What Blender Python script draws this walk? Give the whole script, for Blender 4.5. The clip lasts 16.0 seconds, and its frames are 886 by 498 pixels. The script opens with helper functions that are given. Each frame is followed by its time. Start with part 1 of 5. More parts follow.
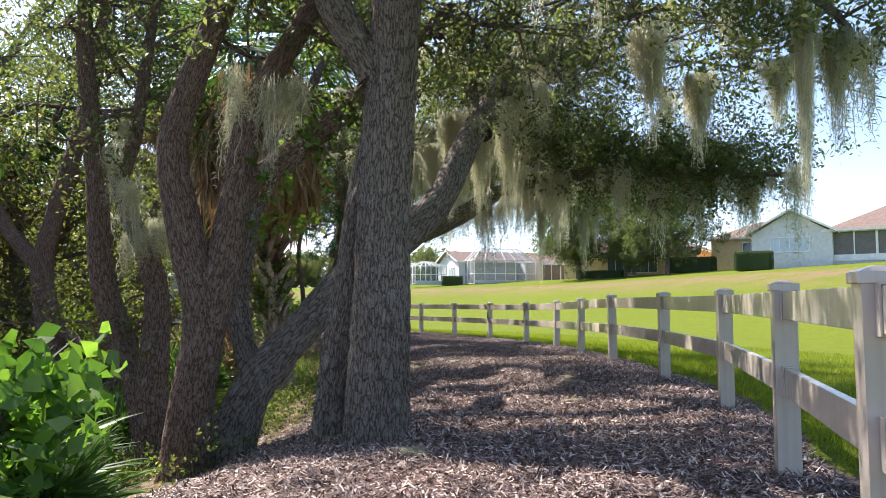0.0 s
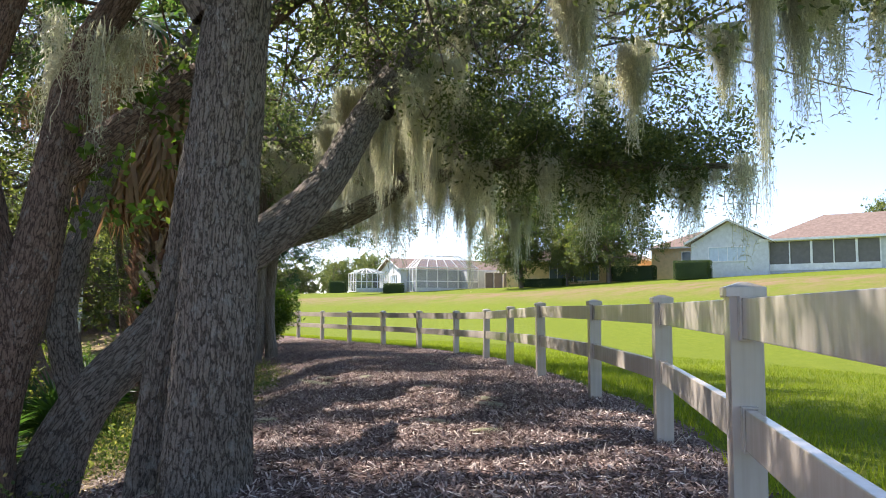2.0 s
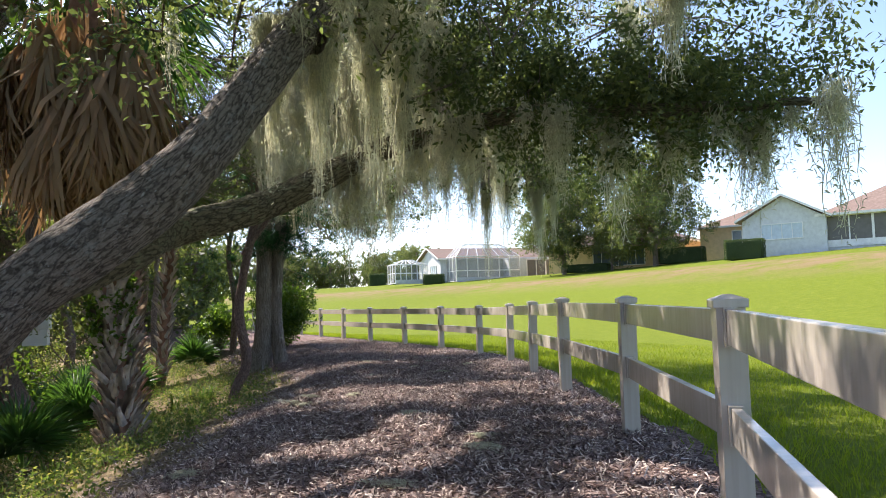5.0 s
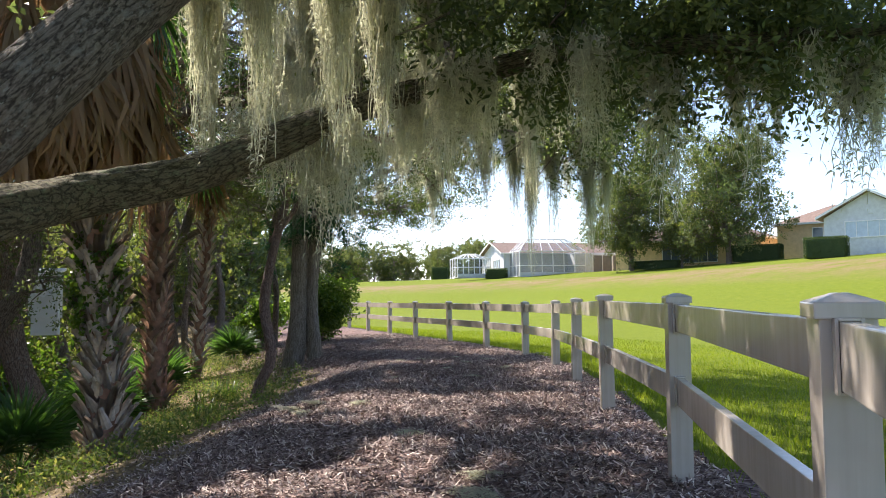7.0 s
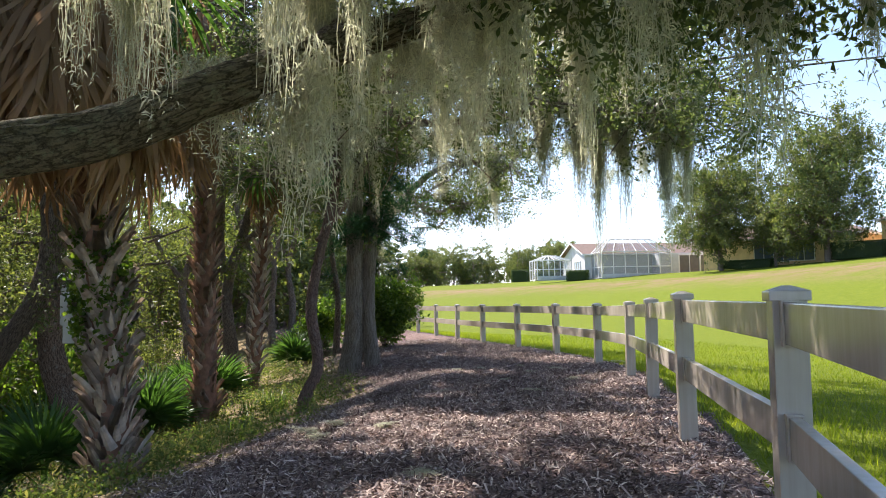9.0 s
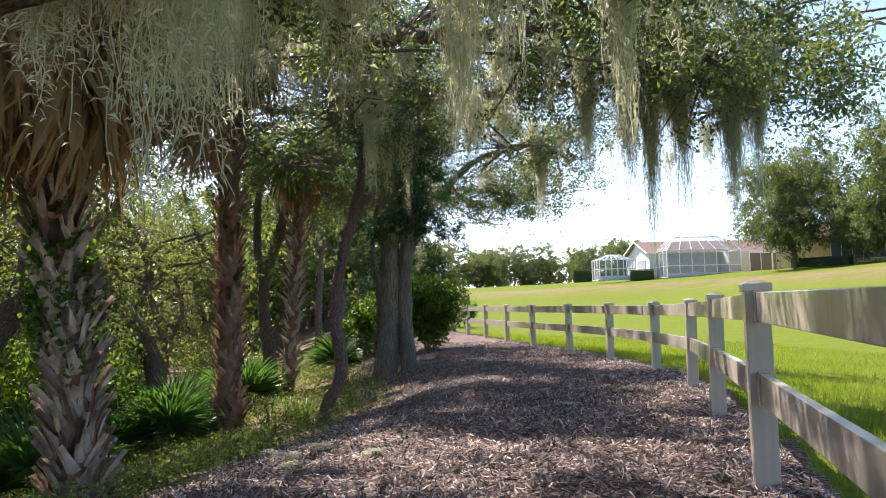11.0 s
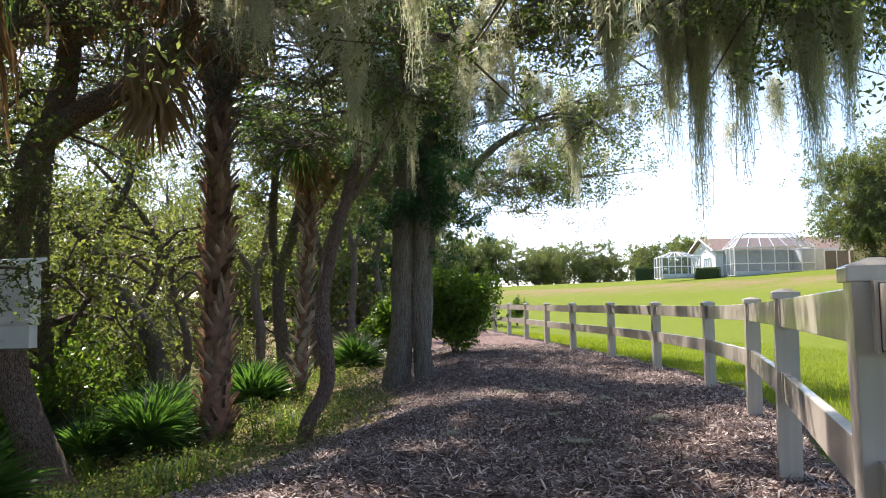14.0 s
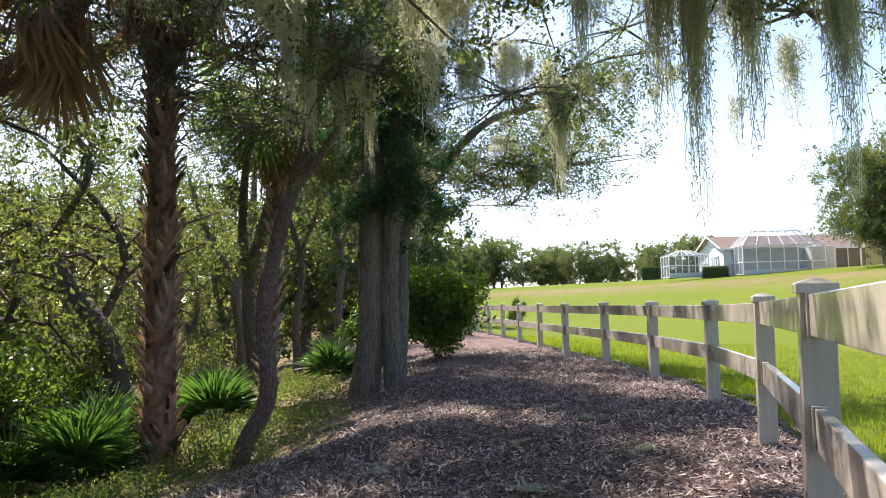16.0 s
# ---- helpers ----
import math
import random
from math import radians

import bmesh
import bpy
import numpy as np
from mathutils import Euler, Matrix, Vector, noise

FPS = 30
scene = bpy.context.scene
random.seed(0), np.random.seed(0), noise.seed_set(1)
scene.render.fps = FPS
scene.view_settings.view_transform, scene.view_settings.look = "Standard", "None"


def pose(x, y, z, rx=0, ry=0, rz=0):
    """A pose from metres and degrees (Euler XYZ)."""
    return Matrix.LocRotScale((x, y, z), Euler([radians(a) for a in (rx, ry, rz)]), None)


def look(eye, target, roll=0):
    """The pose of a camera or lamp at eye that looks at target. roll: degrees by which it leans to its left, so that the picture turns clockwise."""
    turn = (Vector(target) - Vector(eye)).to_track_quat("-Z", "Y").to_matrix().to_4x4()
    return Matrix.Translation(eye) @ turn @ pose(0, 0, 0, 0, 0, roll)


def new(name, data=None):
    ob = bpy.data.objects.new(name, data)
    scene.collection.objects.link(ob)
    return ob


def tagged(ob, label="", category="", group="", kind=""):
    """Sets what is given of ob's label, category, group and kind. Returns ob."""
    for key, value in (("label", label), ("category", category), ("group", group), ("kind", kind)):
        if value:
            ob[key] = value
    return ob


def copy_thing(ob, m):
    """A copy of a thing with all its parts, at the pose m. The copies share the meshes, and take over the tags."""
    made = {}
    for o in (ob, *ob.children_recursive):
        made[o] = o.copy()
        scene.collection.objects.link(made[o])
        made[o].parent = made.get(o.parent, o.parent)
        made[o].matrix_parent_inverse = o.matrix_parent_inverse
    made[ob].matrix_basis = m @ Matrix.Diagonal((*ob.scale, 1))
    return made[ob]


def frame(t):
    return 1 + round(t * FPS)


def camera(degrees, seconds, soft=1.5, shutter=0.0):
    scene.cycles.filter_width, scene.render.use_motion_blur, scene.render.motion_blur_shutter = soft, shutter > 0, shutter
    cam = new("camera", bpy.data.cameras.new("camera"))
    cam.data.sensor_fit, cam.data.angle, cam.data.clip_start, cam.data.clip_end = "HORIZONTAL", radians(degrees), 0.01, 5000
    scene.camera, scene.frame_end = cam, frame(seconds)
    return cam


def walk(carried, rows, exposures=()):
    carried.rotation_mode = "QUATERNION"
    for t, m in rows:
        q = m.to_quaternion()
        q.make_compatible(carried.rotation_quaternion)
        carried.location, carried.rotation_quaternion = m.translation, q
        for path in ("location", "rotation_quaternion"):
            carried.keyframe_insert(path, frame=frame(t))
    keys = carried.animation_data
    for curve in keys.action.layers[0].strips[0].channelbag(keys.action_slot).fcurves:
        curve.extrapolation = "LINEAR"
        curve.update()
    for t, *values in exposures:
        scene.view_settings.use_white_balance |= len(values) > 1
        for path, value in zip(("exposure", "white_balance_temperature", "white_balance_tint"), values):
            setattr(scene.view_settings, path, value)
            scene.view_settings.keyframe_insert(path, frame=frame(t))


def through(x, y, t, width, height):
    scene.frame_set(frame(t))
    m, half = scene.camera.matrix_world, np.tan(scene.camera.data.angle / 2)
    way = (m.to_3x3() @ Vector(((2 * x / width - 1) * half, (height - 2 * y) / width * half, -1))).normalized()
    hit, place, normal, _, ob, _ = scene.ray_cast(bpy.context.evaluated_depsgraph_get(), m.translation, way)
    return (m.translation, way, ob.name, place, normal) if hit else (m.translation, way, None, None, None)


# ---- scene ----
cam = camera(59.5, 16.0, 0.9)
PATH = [
    (0, (0.532, -0.244, 1.701), (0.417, 1.748, 1.836), -0.2),
    (0.5, (0.576, 0.049, 1.685), (0.514, 2.043, 1.827), 0.0),
    (1, (0.724, 0.409, 1.703), (0.703, 2.403, 1.851), 0.0),
    (1.5, (0.824, 0.729, 1.697), (0.835, 2.723, 1.851), -0.1),
    (2, (0.925, 1.03, 1.706), (0.95, 3.024, 1.861), -0.0),
    (2.5, (1.067, 1.338, 1.73), (1.102, 3.332, 1.883), -0.1),
    (3, (1.142, 1.647, 1.739), (1.178, 3.641, 1.885), -0.3),
    (5.5, (1.551, 3.377, 1.824), (1.418, 5.368, 1.951), -1.8),
    (6, (1.641, 3.716, 1.805), (1.464, 5.704, 1.929), -1.3),
    (6.5, (1.723, 4.069, 1.796), (1.497, 6.052, 1.917), -0.9),
    (7, (1.818, 4.402, 1.806), (1.556, 6.381, 1.925), -0.8),
    (7.5, (1.859, 4.694, 1.784), (1.559, 6.668, 1.905), -1.1),
    (8, (1.876, 5.018, 1.776), (1.542, 6.986, 1.895), -1.5),
    (8.5, (1.939, 5.408, 1.781), (1.539, 7.363, 1.911), -1.3),
    (9, (1.98, 5.73, 1.776), (1.511, 7.67, 1.908), -1.3),
    (9.5, (1.993, 6.023, 1.775), (1.456, 7.945, 1.909), -1.2),
    (12, (2.074, 7.775, 1.709), (1.425, 9.661, 1.848), -1.8),
    (12.5, (2.08, 8.089, 1.721), (1.409, 9.968, 1.859), -1.7),
    (13, (2.13, 8.438, 1.734), (1.429, 10.306, 1.872), -1.2),
    (13.5, (2.118, 8.785, 1.726), (1.382, 10.64, 1.864), -1.1),
    (14, (2.086, 9.095, 1.721), (1.312, 10.935, 1.857), -1.0),
    (14.5, (2.072, 9.461, 1.711), (1.27, 11.288, 1.846), -1.0),
    (15, (2.045, 9.825, 1.702), (1.221, 11.642, 1.836), -1.2),
    (15.5, (2.026, 10.148, 1.694), (1.204, 11.966, 1.831), -1.3),
    (16, (2.043, 10.507, 1.703), (1.252, 12.338, 1.843), -1.4),
]
walk(cam, [(t, look(eye, target, roll)) for t, eye, target, roll in PATH])

# ---- world, sun ----
SUN_AZ, SUN_EL = radians(-52), radians(47)
world = bpy.data.worlds.new("sky")
scene.world = world
world.use_nodes = True
wn = world.node_tree
sky = wn.nodes.new("ShaderNodeTexSky")
sky.sky_type, sky.sun_disc = "NISHITA", False
sky.sun_elevation, sky.sun_rotation = SUN_EL, SUN_AZ
sky.air_density, sky.dust_density, sky.ozone_density = 0.7, 0.6, 0.5
wn.nodes["Background"].inputs[1].default_value = 0.15
wn.links.new(sky.outputs[0], wn.nodes["Background"].inputs[0])
sun_data = bpy.data.lights.new("sun", "SUN")
sun_data.energy, sun_data.angle, sun_data.color = 5.0, radians(0.6), (1.0, 0.93, 0.84)
sun = new("sun", sun_data)
toward = Vector((math.sin(SUN_AZ) * math.cos(SUN_EL), math.cos(SUN_AZ) * math.cos(SUN_EL), math.sin(SUN_EL)))
sun.matrix_world = look(toward * 50, (0, 0, 0))
scene.view_settings.exposure = 1.26
scene.view_settings.use_white_balance = True
scene.view_settings.white_balance_temperature, scene.view_settings.white_balance_tint = 6500, 16


# ---- materials ----
def material(name, rough=0.8, spec=0.3):
    m = bpy.data.materials.new(name)
    m.use_nodes = True
    b = m.node_tree.nodes["Principled BSDF"]
    b.inputs["Roughness"].default_value = rough
    b.inputs["Specular IOR Level"].default_value = spec
    return m, m.node_tree, b


def node(nt, kind, ins=None, **props):
    n = nt.nodes.new(kind)
    for k, v in props.items():
        if k == "blend_type":
            n.blend_type = v
        elif k == "data_type":
            n.data_type = v
        elif k == "feature":
            n.feature = v
        elif k == "operation":
            n.operation = v
        elif k == "attribute_name":
            n.attribute_name = v
    for k, v in (ins or {}).items():
        if isinstance(v, bpy.types.NodeSocket):
            nt.links.new(v, n.inputs[k])
        else:
            n.inputs[k].default_value = v
    return n


def ramp(nt, fac, stops):
    n = nt.nodes.new("ShaderNodeValToRGB")
    e = n.color_ramp.elements
    while len(e) < len(stops):
        e.new(0.5)
    for el, (p, c) in zip(e, stops):
        el.position, el.color = p, (*c, 1)
    nt.links.new(fac, n.inputs[0])
    return n.outputs[0]


def coords(nt, kind="Object", scale=(1, 1, 1)):
    c = nt.nodes.new("ShaderNodeTexCoord")
    m = node(nt, "ShaderNodeMapping", {"Vector": c.outputs[kind], "Scale": scale})
    return m.outputs[0]


def mix(nt, fac, a, b, how="MIX"):
    n = nt.nodes.new("ShaderNodeMix")
    n.data_type, n.blend_type = "RGBA", how
    for i, v in ((0, fac), (6, a), (7, b)):
        if isinstance(v, bpy.types.NodeSocket):
            nt.links.new(v, n.inputs[i])
        else:
            n.inputs[i].default_value = v if i == 0 else (*v, 1)
    return n.outputs[2]


def noise_tex(nt, vec, scale, detail=4, rough=0.6):
    return node(nt, "ShaderNodeTexNoise", {"Vector": vec, "Scale": scale, "Detail": detail, "Roughness": rough}).outputs[0]


def bump(nt, bsdf, height, strength, distance):
    b = node(nt, "ShaderNodeBump", {"Height": height, "Strength": strength, "Distance": distance})
    nt.links.new(b.outputs[0], bsdf.inputs["Normal"])


def bark(name, dark, light, lichen, amount=0.5, across=50, along=9):
    m, nt, b = material(name, 0.92, 0.15)
    wob = node(nt, "ShaderNodeTexNoise", {"Vector": coords(nt, "UV", (7, 3, 1)), "Scale": 3.5, "Detail": 5})
    warp = node(nt, "ShaderNodeVectorMath", {0: coords(nt, "UV", (across, along, 1)), 1: wob.outputs[1]}, operation="ADD").outputs[0]
    v = node(nt, "ShaderNodeTexVoronoi", {"Vector": warp, "Scale": 1.0, "Randomness": 1.0}, feature="DISTANCE_TO_EDGE").outputs[0]
    strip = noise_tex(nt, warp, 1.6, 7, 0.7)
    fine = noise_tex(nt, coords(nt, "UV", (90, 40, 1)), 1.5, 6, 0.75)
    ragged = node(nt, "ShaderNodeMath", {0: noise_tex(nt, coords(nt, "UV", (60, 22, 1)), 1.3, 6, 0.75), 1: 0.5}, operation="SUBTRACT").outputs[0]
    v = node(nt, "ShaderNodeMath", {0: ragged, 1: 0.9, 2: v}, operation="MULTIPLY_ADD").outputs[0]
    both = node(nt, "ShaderNodeMath", {0: ramp(nt, v, [(0.03, (0, 0, 0)), (0.17, (1, 1, 1))]), 1: ramp(nt, strip, [(0.34, (0.1, 0.1, 0.1)), (0.56, (1, 1, 1))])}, operation="MULTIPLY").outputs[0]
    both = node(nt, "ShaderNodeMath", {0: both, 1: ramp(nt, fine, [(0.3, (0, 0, 0)), (0.7, (0.5, 0.5, 0.5))])}, operation="ADD").outputs[0]
    col = mix(nt, both, dark, light)
    col = mix(nt, 0.8, col, ramp(nt, fine, [(0.3, (0.55, 0.53, 0.5)), (0.7, (1.35, 1.3, 1.25))]), "MULTIPLY")
    blot = noise_tex(nt, coords(nt, "UV", (9, 5, 1)), 1.7, 6, 0.75)
    lich = ramp(nt, blot, [(0.55, (0, 0, 0)), (0.66, (amount, amount, amount))])
    col = mix(nt, lich, col, lichen)
    fleck = noise_tex(nt, coords(nt, "UV", (34, 13, 1)), 1.9, 5, 0.7)
    zone = noise_tex(nt, coords(nt, "UV", (1.6, 0.9, 1)), 1.3, 3, 0.5)
    spots = node(nt, "ShaderNodeMath", {0: ramp(nt, fleck, [(0.6, (0, 0, 0)), (0.64, (1, 1, 1))]), 1: ramp(nt, zone, [(0.45, (0.1, 0.1, 0.1)), (0.62, (1, 1, 1))])}, operation="MULTIPLY").outputs[0]
    col = mix(nt, spots, col, [min(0.8, q * 1.15) for q in lichen])
    nt.links.new(col, b.inputs["Base Color"])
    bump(nt, b, both, 1.0, 0.03)
    return m


def leafy(name, a, b_, c, through=0.45, rough=0.5, spec=0.3, glow=(1.9, 2.1, 0.7)):
    m, nt, b = material(name, rough, spec)
    g = nt.nodes.new("ShaderNodeNewGeometry")
    col = ramp(nt, g.outputs["Random Per Island"], [(0.0, a), (0.55, b_), (1.0, c)])
    patch = noise_tex(nt, coords(nt, "Object"), 0.6, 3)
    col = mix(nt, 0.6, col, ramp(nt, patch, [(0.35, (0.65, 0.7, 0.6)), (0.65, (1.3, 1.2, 1.0))]), "MULTIPLY")
    nt.links.new(col, b.inputs["Base Color"])
    t = nt.nodes.new("ShaderNodeBsdfTranslucent")
    warm = mix(nt, 1.0, col, glow, "MULTIPLY")
    nt.links.new(warm, t.inputs[0])
    s = node(nt, "ShaderNodeMixShader", {0: through})
    nt.links.new(b.outputs[0], s.inputs[1])
    nt.links.new(t.outputs[0], s.inputs[2])
    nt.links.new(s.outputs[0], nt.nodes["Material Output"].inputs[0])
    return m


def plain(name, colour, rough=0.7, spec=0.3, vary=0.12, scale=3.0, metal=0.0):
    m, nt, b = material(name, rough, spec)
    n = noise_tex(nt, coords(nt, "Object"), scale, 5)
    lo, hi = [c * (1 - vary) for c in colour], [min(1, c * (1 + vary)) for c in colour]
    nt.links.new(ramp(nt, n, [(0.3, lo), (0.7, hi)]), b.inputs["Base Color"])
    b.inputs["Metallic"].default_value = metal
    bump(nt, b, noise_tex(nt, coords(nt, "Object"), scale * 20, 3), 0.15, 0.004)
    return m


M_BARK = bark("oak_bark", (0.05, 0.04, 0.033), (0.46, 0.41, 0.35), (0.62, 0.62, 0.56), 0.65)
M_BARK_MOSSY = bark("mossy_bark", (0.045, 0.04, 0.025), (0.34, 0.31, 0.2), (0.42, 0.46, 0.27), 0.9)
M_BROWNBARK = bark("brown_oak_bark", (0.06, 0.036, 0.028), (0.42, 0.31, 0.245), (0.56, 0.54, 0.47), 0.6)
M_CYPRESS = bark("cypress_bark", (0.15, 0.13, 0.11), (0.5, 0.45, 0.39), (0.5, 0.48, 0.43), 0.5, 70, 2.5)
M_WOODY = bark("woods_bark", (0.06, 0.045, 0.038), (0.34, 0.28, 0.235), (0.48, 0.46, 0.4), 0.5)
M_REDBARK = bark("reddish_bark", (0.13, 0.08, 0.07), (0.38, 0.28, 0.245), (0.48, 0.44, 0.41), 0.5)
M_OAK = leafy("oak_leaf", (0.06, 0.08, 0.042), (0.09, 0.12, 0.058), (0.15, 0.175, 0.08), 0.5, glow=(1.9, 2.0, 1.1))
M_WOODS = leafy("woods_leaf", (0.05, 0.07, 0.032), (0.09, 0.115, 0.045), (0.17, 0.19, 0.07), 0.55, glow=(2.0, 2.0, 1.0))
M_SHRUB = leafy("shrub_leaf", (0.055, 0.1, 0.025), (0.09, 0.15, 0.035), (0.15, 0.21, 0.05), 0.5, 0.4)
M_BROAD = leafy("broad_leaf", (0.06, 0.13, 0.035), (0.1, 0.2, 0.05), (0.16, 0.27, 0.07), 0.5, 0.4)
M_FAR = leafy("far_leaf", (0.075, 0.1, 0.06), (0.11, 0.135, 0.075), (0.2, 0.21, 0.1), 0.4)
M_NEEDLE = leafy("needle_leaf", (0.025, 0.07, 0.04), (0.035, 0.09, 0.05), (0.055, 0.12, 0.06), 0.35, glow=(1.2, 1.8, 0.9))
M_HEDGE = leafy("hedge_leaf", (0.03, 0.055, 0.02), (0.045, 0.075, 0.027), (0.07, 0.105, 0.035), 0.3)
M_MOSS = leafy("moss_strand", (0.4, 0.41, 0.35), (0.54, 0.55, 0.475), (0.68, 0.68, 0.6), 0.5, 0.9, 0.05, glow=(1.15, 1.17, 1.0))
M_FROND = leafy("green_frond", (0.04, 0.085, 0.036), (0.062, 0.125, 0.048), (0.1, 0.18, 0.065), 0.4, 0.4)
M_DEAD = leafy("dead_frond", (0.17, 0.105, 0.065), (0.34, 0.245, 0.165), (0.52, 0.43, 0.33), 0.3, 0.8, 0.1, glow=(1.3, 1.0, 0.7))
M_GRASS = leafy("grass_blade", (0.11, 0.15, 0.018), (0.145, 0.185, 0.022), (0.2, 0.215, 0.035), 0.5, 0.5, 0.15)
M_WEED = leafy("weed_leaf", (0.07, 0.11, 0.05), (0.12, 0.165, 0.075), (0.31, 0.28, 0.17), 0.4, 0.7, 0.1)


def make_chip():
    m, nt, b = material("mulch_chip", 0.75, 0.35)
    g = nt.nodes.new("ShaderNodeNewGeometry")
    c = ramp(nt, g.outputs["Random Per Island"], [(0.0, (0.085, 0.055, 0.05)), (0.38, (0.2, 0.142, 0.12)), (0.75, (0.43, 0.335, 0.285)), (1.0, (0.76, 0.66, 0.56))])
    nt.links.new(c, b.inputs["Base Color"])
    return m


M_CHIP = make_chip()


def make_ground():
    m, nt, b = material("ground_cover", 0.95, 0.06)
    zone = node(nt, "ShaderNodeAttribute", attribute_name="zone").outputs["Color"]
    sep = node(nt, "ShaderNodeSeparateColor", {0: zone})
    o = coords(nt, "Object")
    n_big, n_mid, n_fine = noise_tex(nt, o, 0.35, 4), noise_tex(nt, o, 4.0, 6, 0.7), noise_tex(nt, o, 38.0, 6, 0.75)
    chips = node(nt, "ShaderNodeTexVoronoi", {"Vector": coords(nt, "Object", (38, 38, 38)), "Scale": 1.0})
    mulch = ramp(nt, chips.outputs[1], [(0.1, (0.07, 0.048, 0.043)), (0.5, (0.19, 0.138, 0.124)), (0.9, (0.36, 0.28, 0.255))])
    mulch = mix(nt, 0.8, mulch, ramp(nt, n_mid, [(0.3, (0.6, 0.6, 0.6)), (0.7, (1.3, 1.2, 1.15))]), "MULTIPLY")
    lawn = ramp(nt, n_mid, [(0.25, (0.11, 0.15, 0.018)), (0.55, (0.145, 0.185, 0.022)), (0.8, (0.195, 0.21, 0.035))])
    lawn = mix(nt, 0.6, lawn, ramp(nt, n_fine, [(0.3, (0.6, 0.65, 0.5)), (0.7, (1.3, 1.25, 1.2))]), "MULTIPLY")
    thin = node(nt, "ShaderNodeMath", {0: sep.outputs[0], 1: ramp(nt, noise_tex(nt, o, 0.55, 8, 0.75), [(0.36, (0, 0, 0)), (0.58, (1, 1, 1))])}, operation="MULTIPLY")
    dry = ramp(nt, n_fine, [(0.3, (0.17, 0.12, 0.06)), (0.7, (0.3, 0.2, 0.14))])
    lawn = mix(nt, thin.outputs[0], lawn, dry)
    woods = ramp(nt, n_mid, [(0.3, (0.12, 0.1, 0.06)), (0.5, (0.23, 0.19, 0.11)), (0.7, (0.38, 0.3, 0.2))])
    woods = mix(nt, 0.8, woods, ramp(nt, n_fine, [(0.3, (0.5, 0.5, 0.5)), (0.7, (1.5, 1.4, 1.3))]), "MULTIPLY")
    edge = node(nt, "ShaderNodeMath", {0: n_mid, 1: 0.7}, operation="MULTIPLY")
    lm = node(nt, "ShaderNodeMath", {0: sep.outputs[1], 1: edge.outputs[0]}, operation="ADD").outputs[0]
    wm = node(nt, "ShaderNodeMath", {0: sep.outputs[2], 1: edge.outputs[0]}, operation="ADD").outputs[0]
    c = mix(nt, ramp(nt, wm, [(0.78, (0, 0, 0)), (0.92, (1, 1, 1))]), mulch, woods)
    c = mix(nt, ramp(nt, lm, [(0.8, (0, 0, 0)), (0.9, (1, 1, 1))]), c, lawn)
    nt.links.new(c, b.inputs["Base Color"])
    h = node(nt, "ShaderNodeMath", {0: chips.outputs[0], 1: n_fine}, operation="ADD")
    bump(nt, b, h.outputs[0], 0.8, 0.02)
    return m


M_GROUND = make_ground()


def make_vinyl():
    m, nt, b = material("almond_vinyl", 0.26, 0.5)
    n = noise_tex(nt, coords(nt, "Object", (1, 1, 1)), 2.2, 5)
    streak = noise_tex(nt, coords(nt, "Object", (30, 30, 1.5)), 1.0, 4)
    c = ramp(nt, n, [(0.3, (0.42, 0.38, 0.32)), (0.7, (0.51, 0.465, 0.4))])
    c = mix(nt, 0.5, c, ramp(nt, streak, [(0.35, (0.82, 0.8, 0.76)), (0.6, (1, 1, 1))]), "MULTIPLY")
    nt.links.new(c, b.inputs["Base Color"])
    nt.links.new(ramp(nt, n, [(0.3, (0.13, 0.13, 0.13)), (0.7, (0.27, 0.27, 0.27))]), b.inputs["Roughness"])
    return m


M_VINYL = make_vinyl()
M_STUCCO = plain("white_stucco", (0.6, 0.62, 0.62), 0.9)
M_BEIGE = plain("beige_stucco", (0.68, 0.5, 0.3), 0.9)
M_TRIM = plain("white_trim", (0.78, 0.78, 0.76), 0.5)
M_ROOF = plain("tan_shingle", (0.21, 0.155, 0.128), 0.9, 0.2, 0.25, 4.0)
M_GLASS = plain("dark_window", (0.1, 0.13, 0.16), 0.08, 0.6)
M_SHADE = plain("pale_window", (0.5, 0.58, 0.64), 0.2, 0.5)
# Dark colour stands in for the shade inside the porches.
M_PORCH_SHADE = plain("lanai_interior_shade", (0.16, 0.15, 0.14), 0.7)
M_BOX = plain("weathered_grey_paint", (0.62, 0.61, 0.56), 0.8)
M_REDBOOT = plain("reddish_palm_boot", (0.4, 0.3, 0.235), 0.85, 0.15, 0.5, 6)
M_BOOT = plain("palm_boot", (0.58, 0.5, 0.42), 0.85, 0.15, 0.4, 6)
M_PALMCORE = plain("palm_core", (0.24, 0.14, 0.1), 0.95, 0.1, 0.4, 9)


def make_netting():
    """Insect screen: half open, half dark grey mesh."""
    m, nt, b = material("insect_screen", 0.7, 0.2)
    b.inputs["Base Color"].default_value = (0.36, 0.38, 0.4, 1)
    t = nt.nodes.new("ShaderNodeBsdfTransparent")
    s = node(nt, "ShaderNodeMixShader", {0: 0.38})
    nt.links.new(t.outputs[0], s.inputs[1])
    nt.links.new(b.outputs[0], s.inputs[2])
    nt.links.new(s.outputs[0], nt.nodes["Material Output"].inputs[0])
    return m


M_NETTING = make_netting()


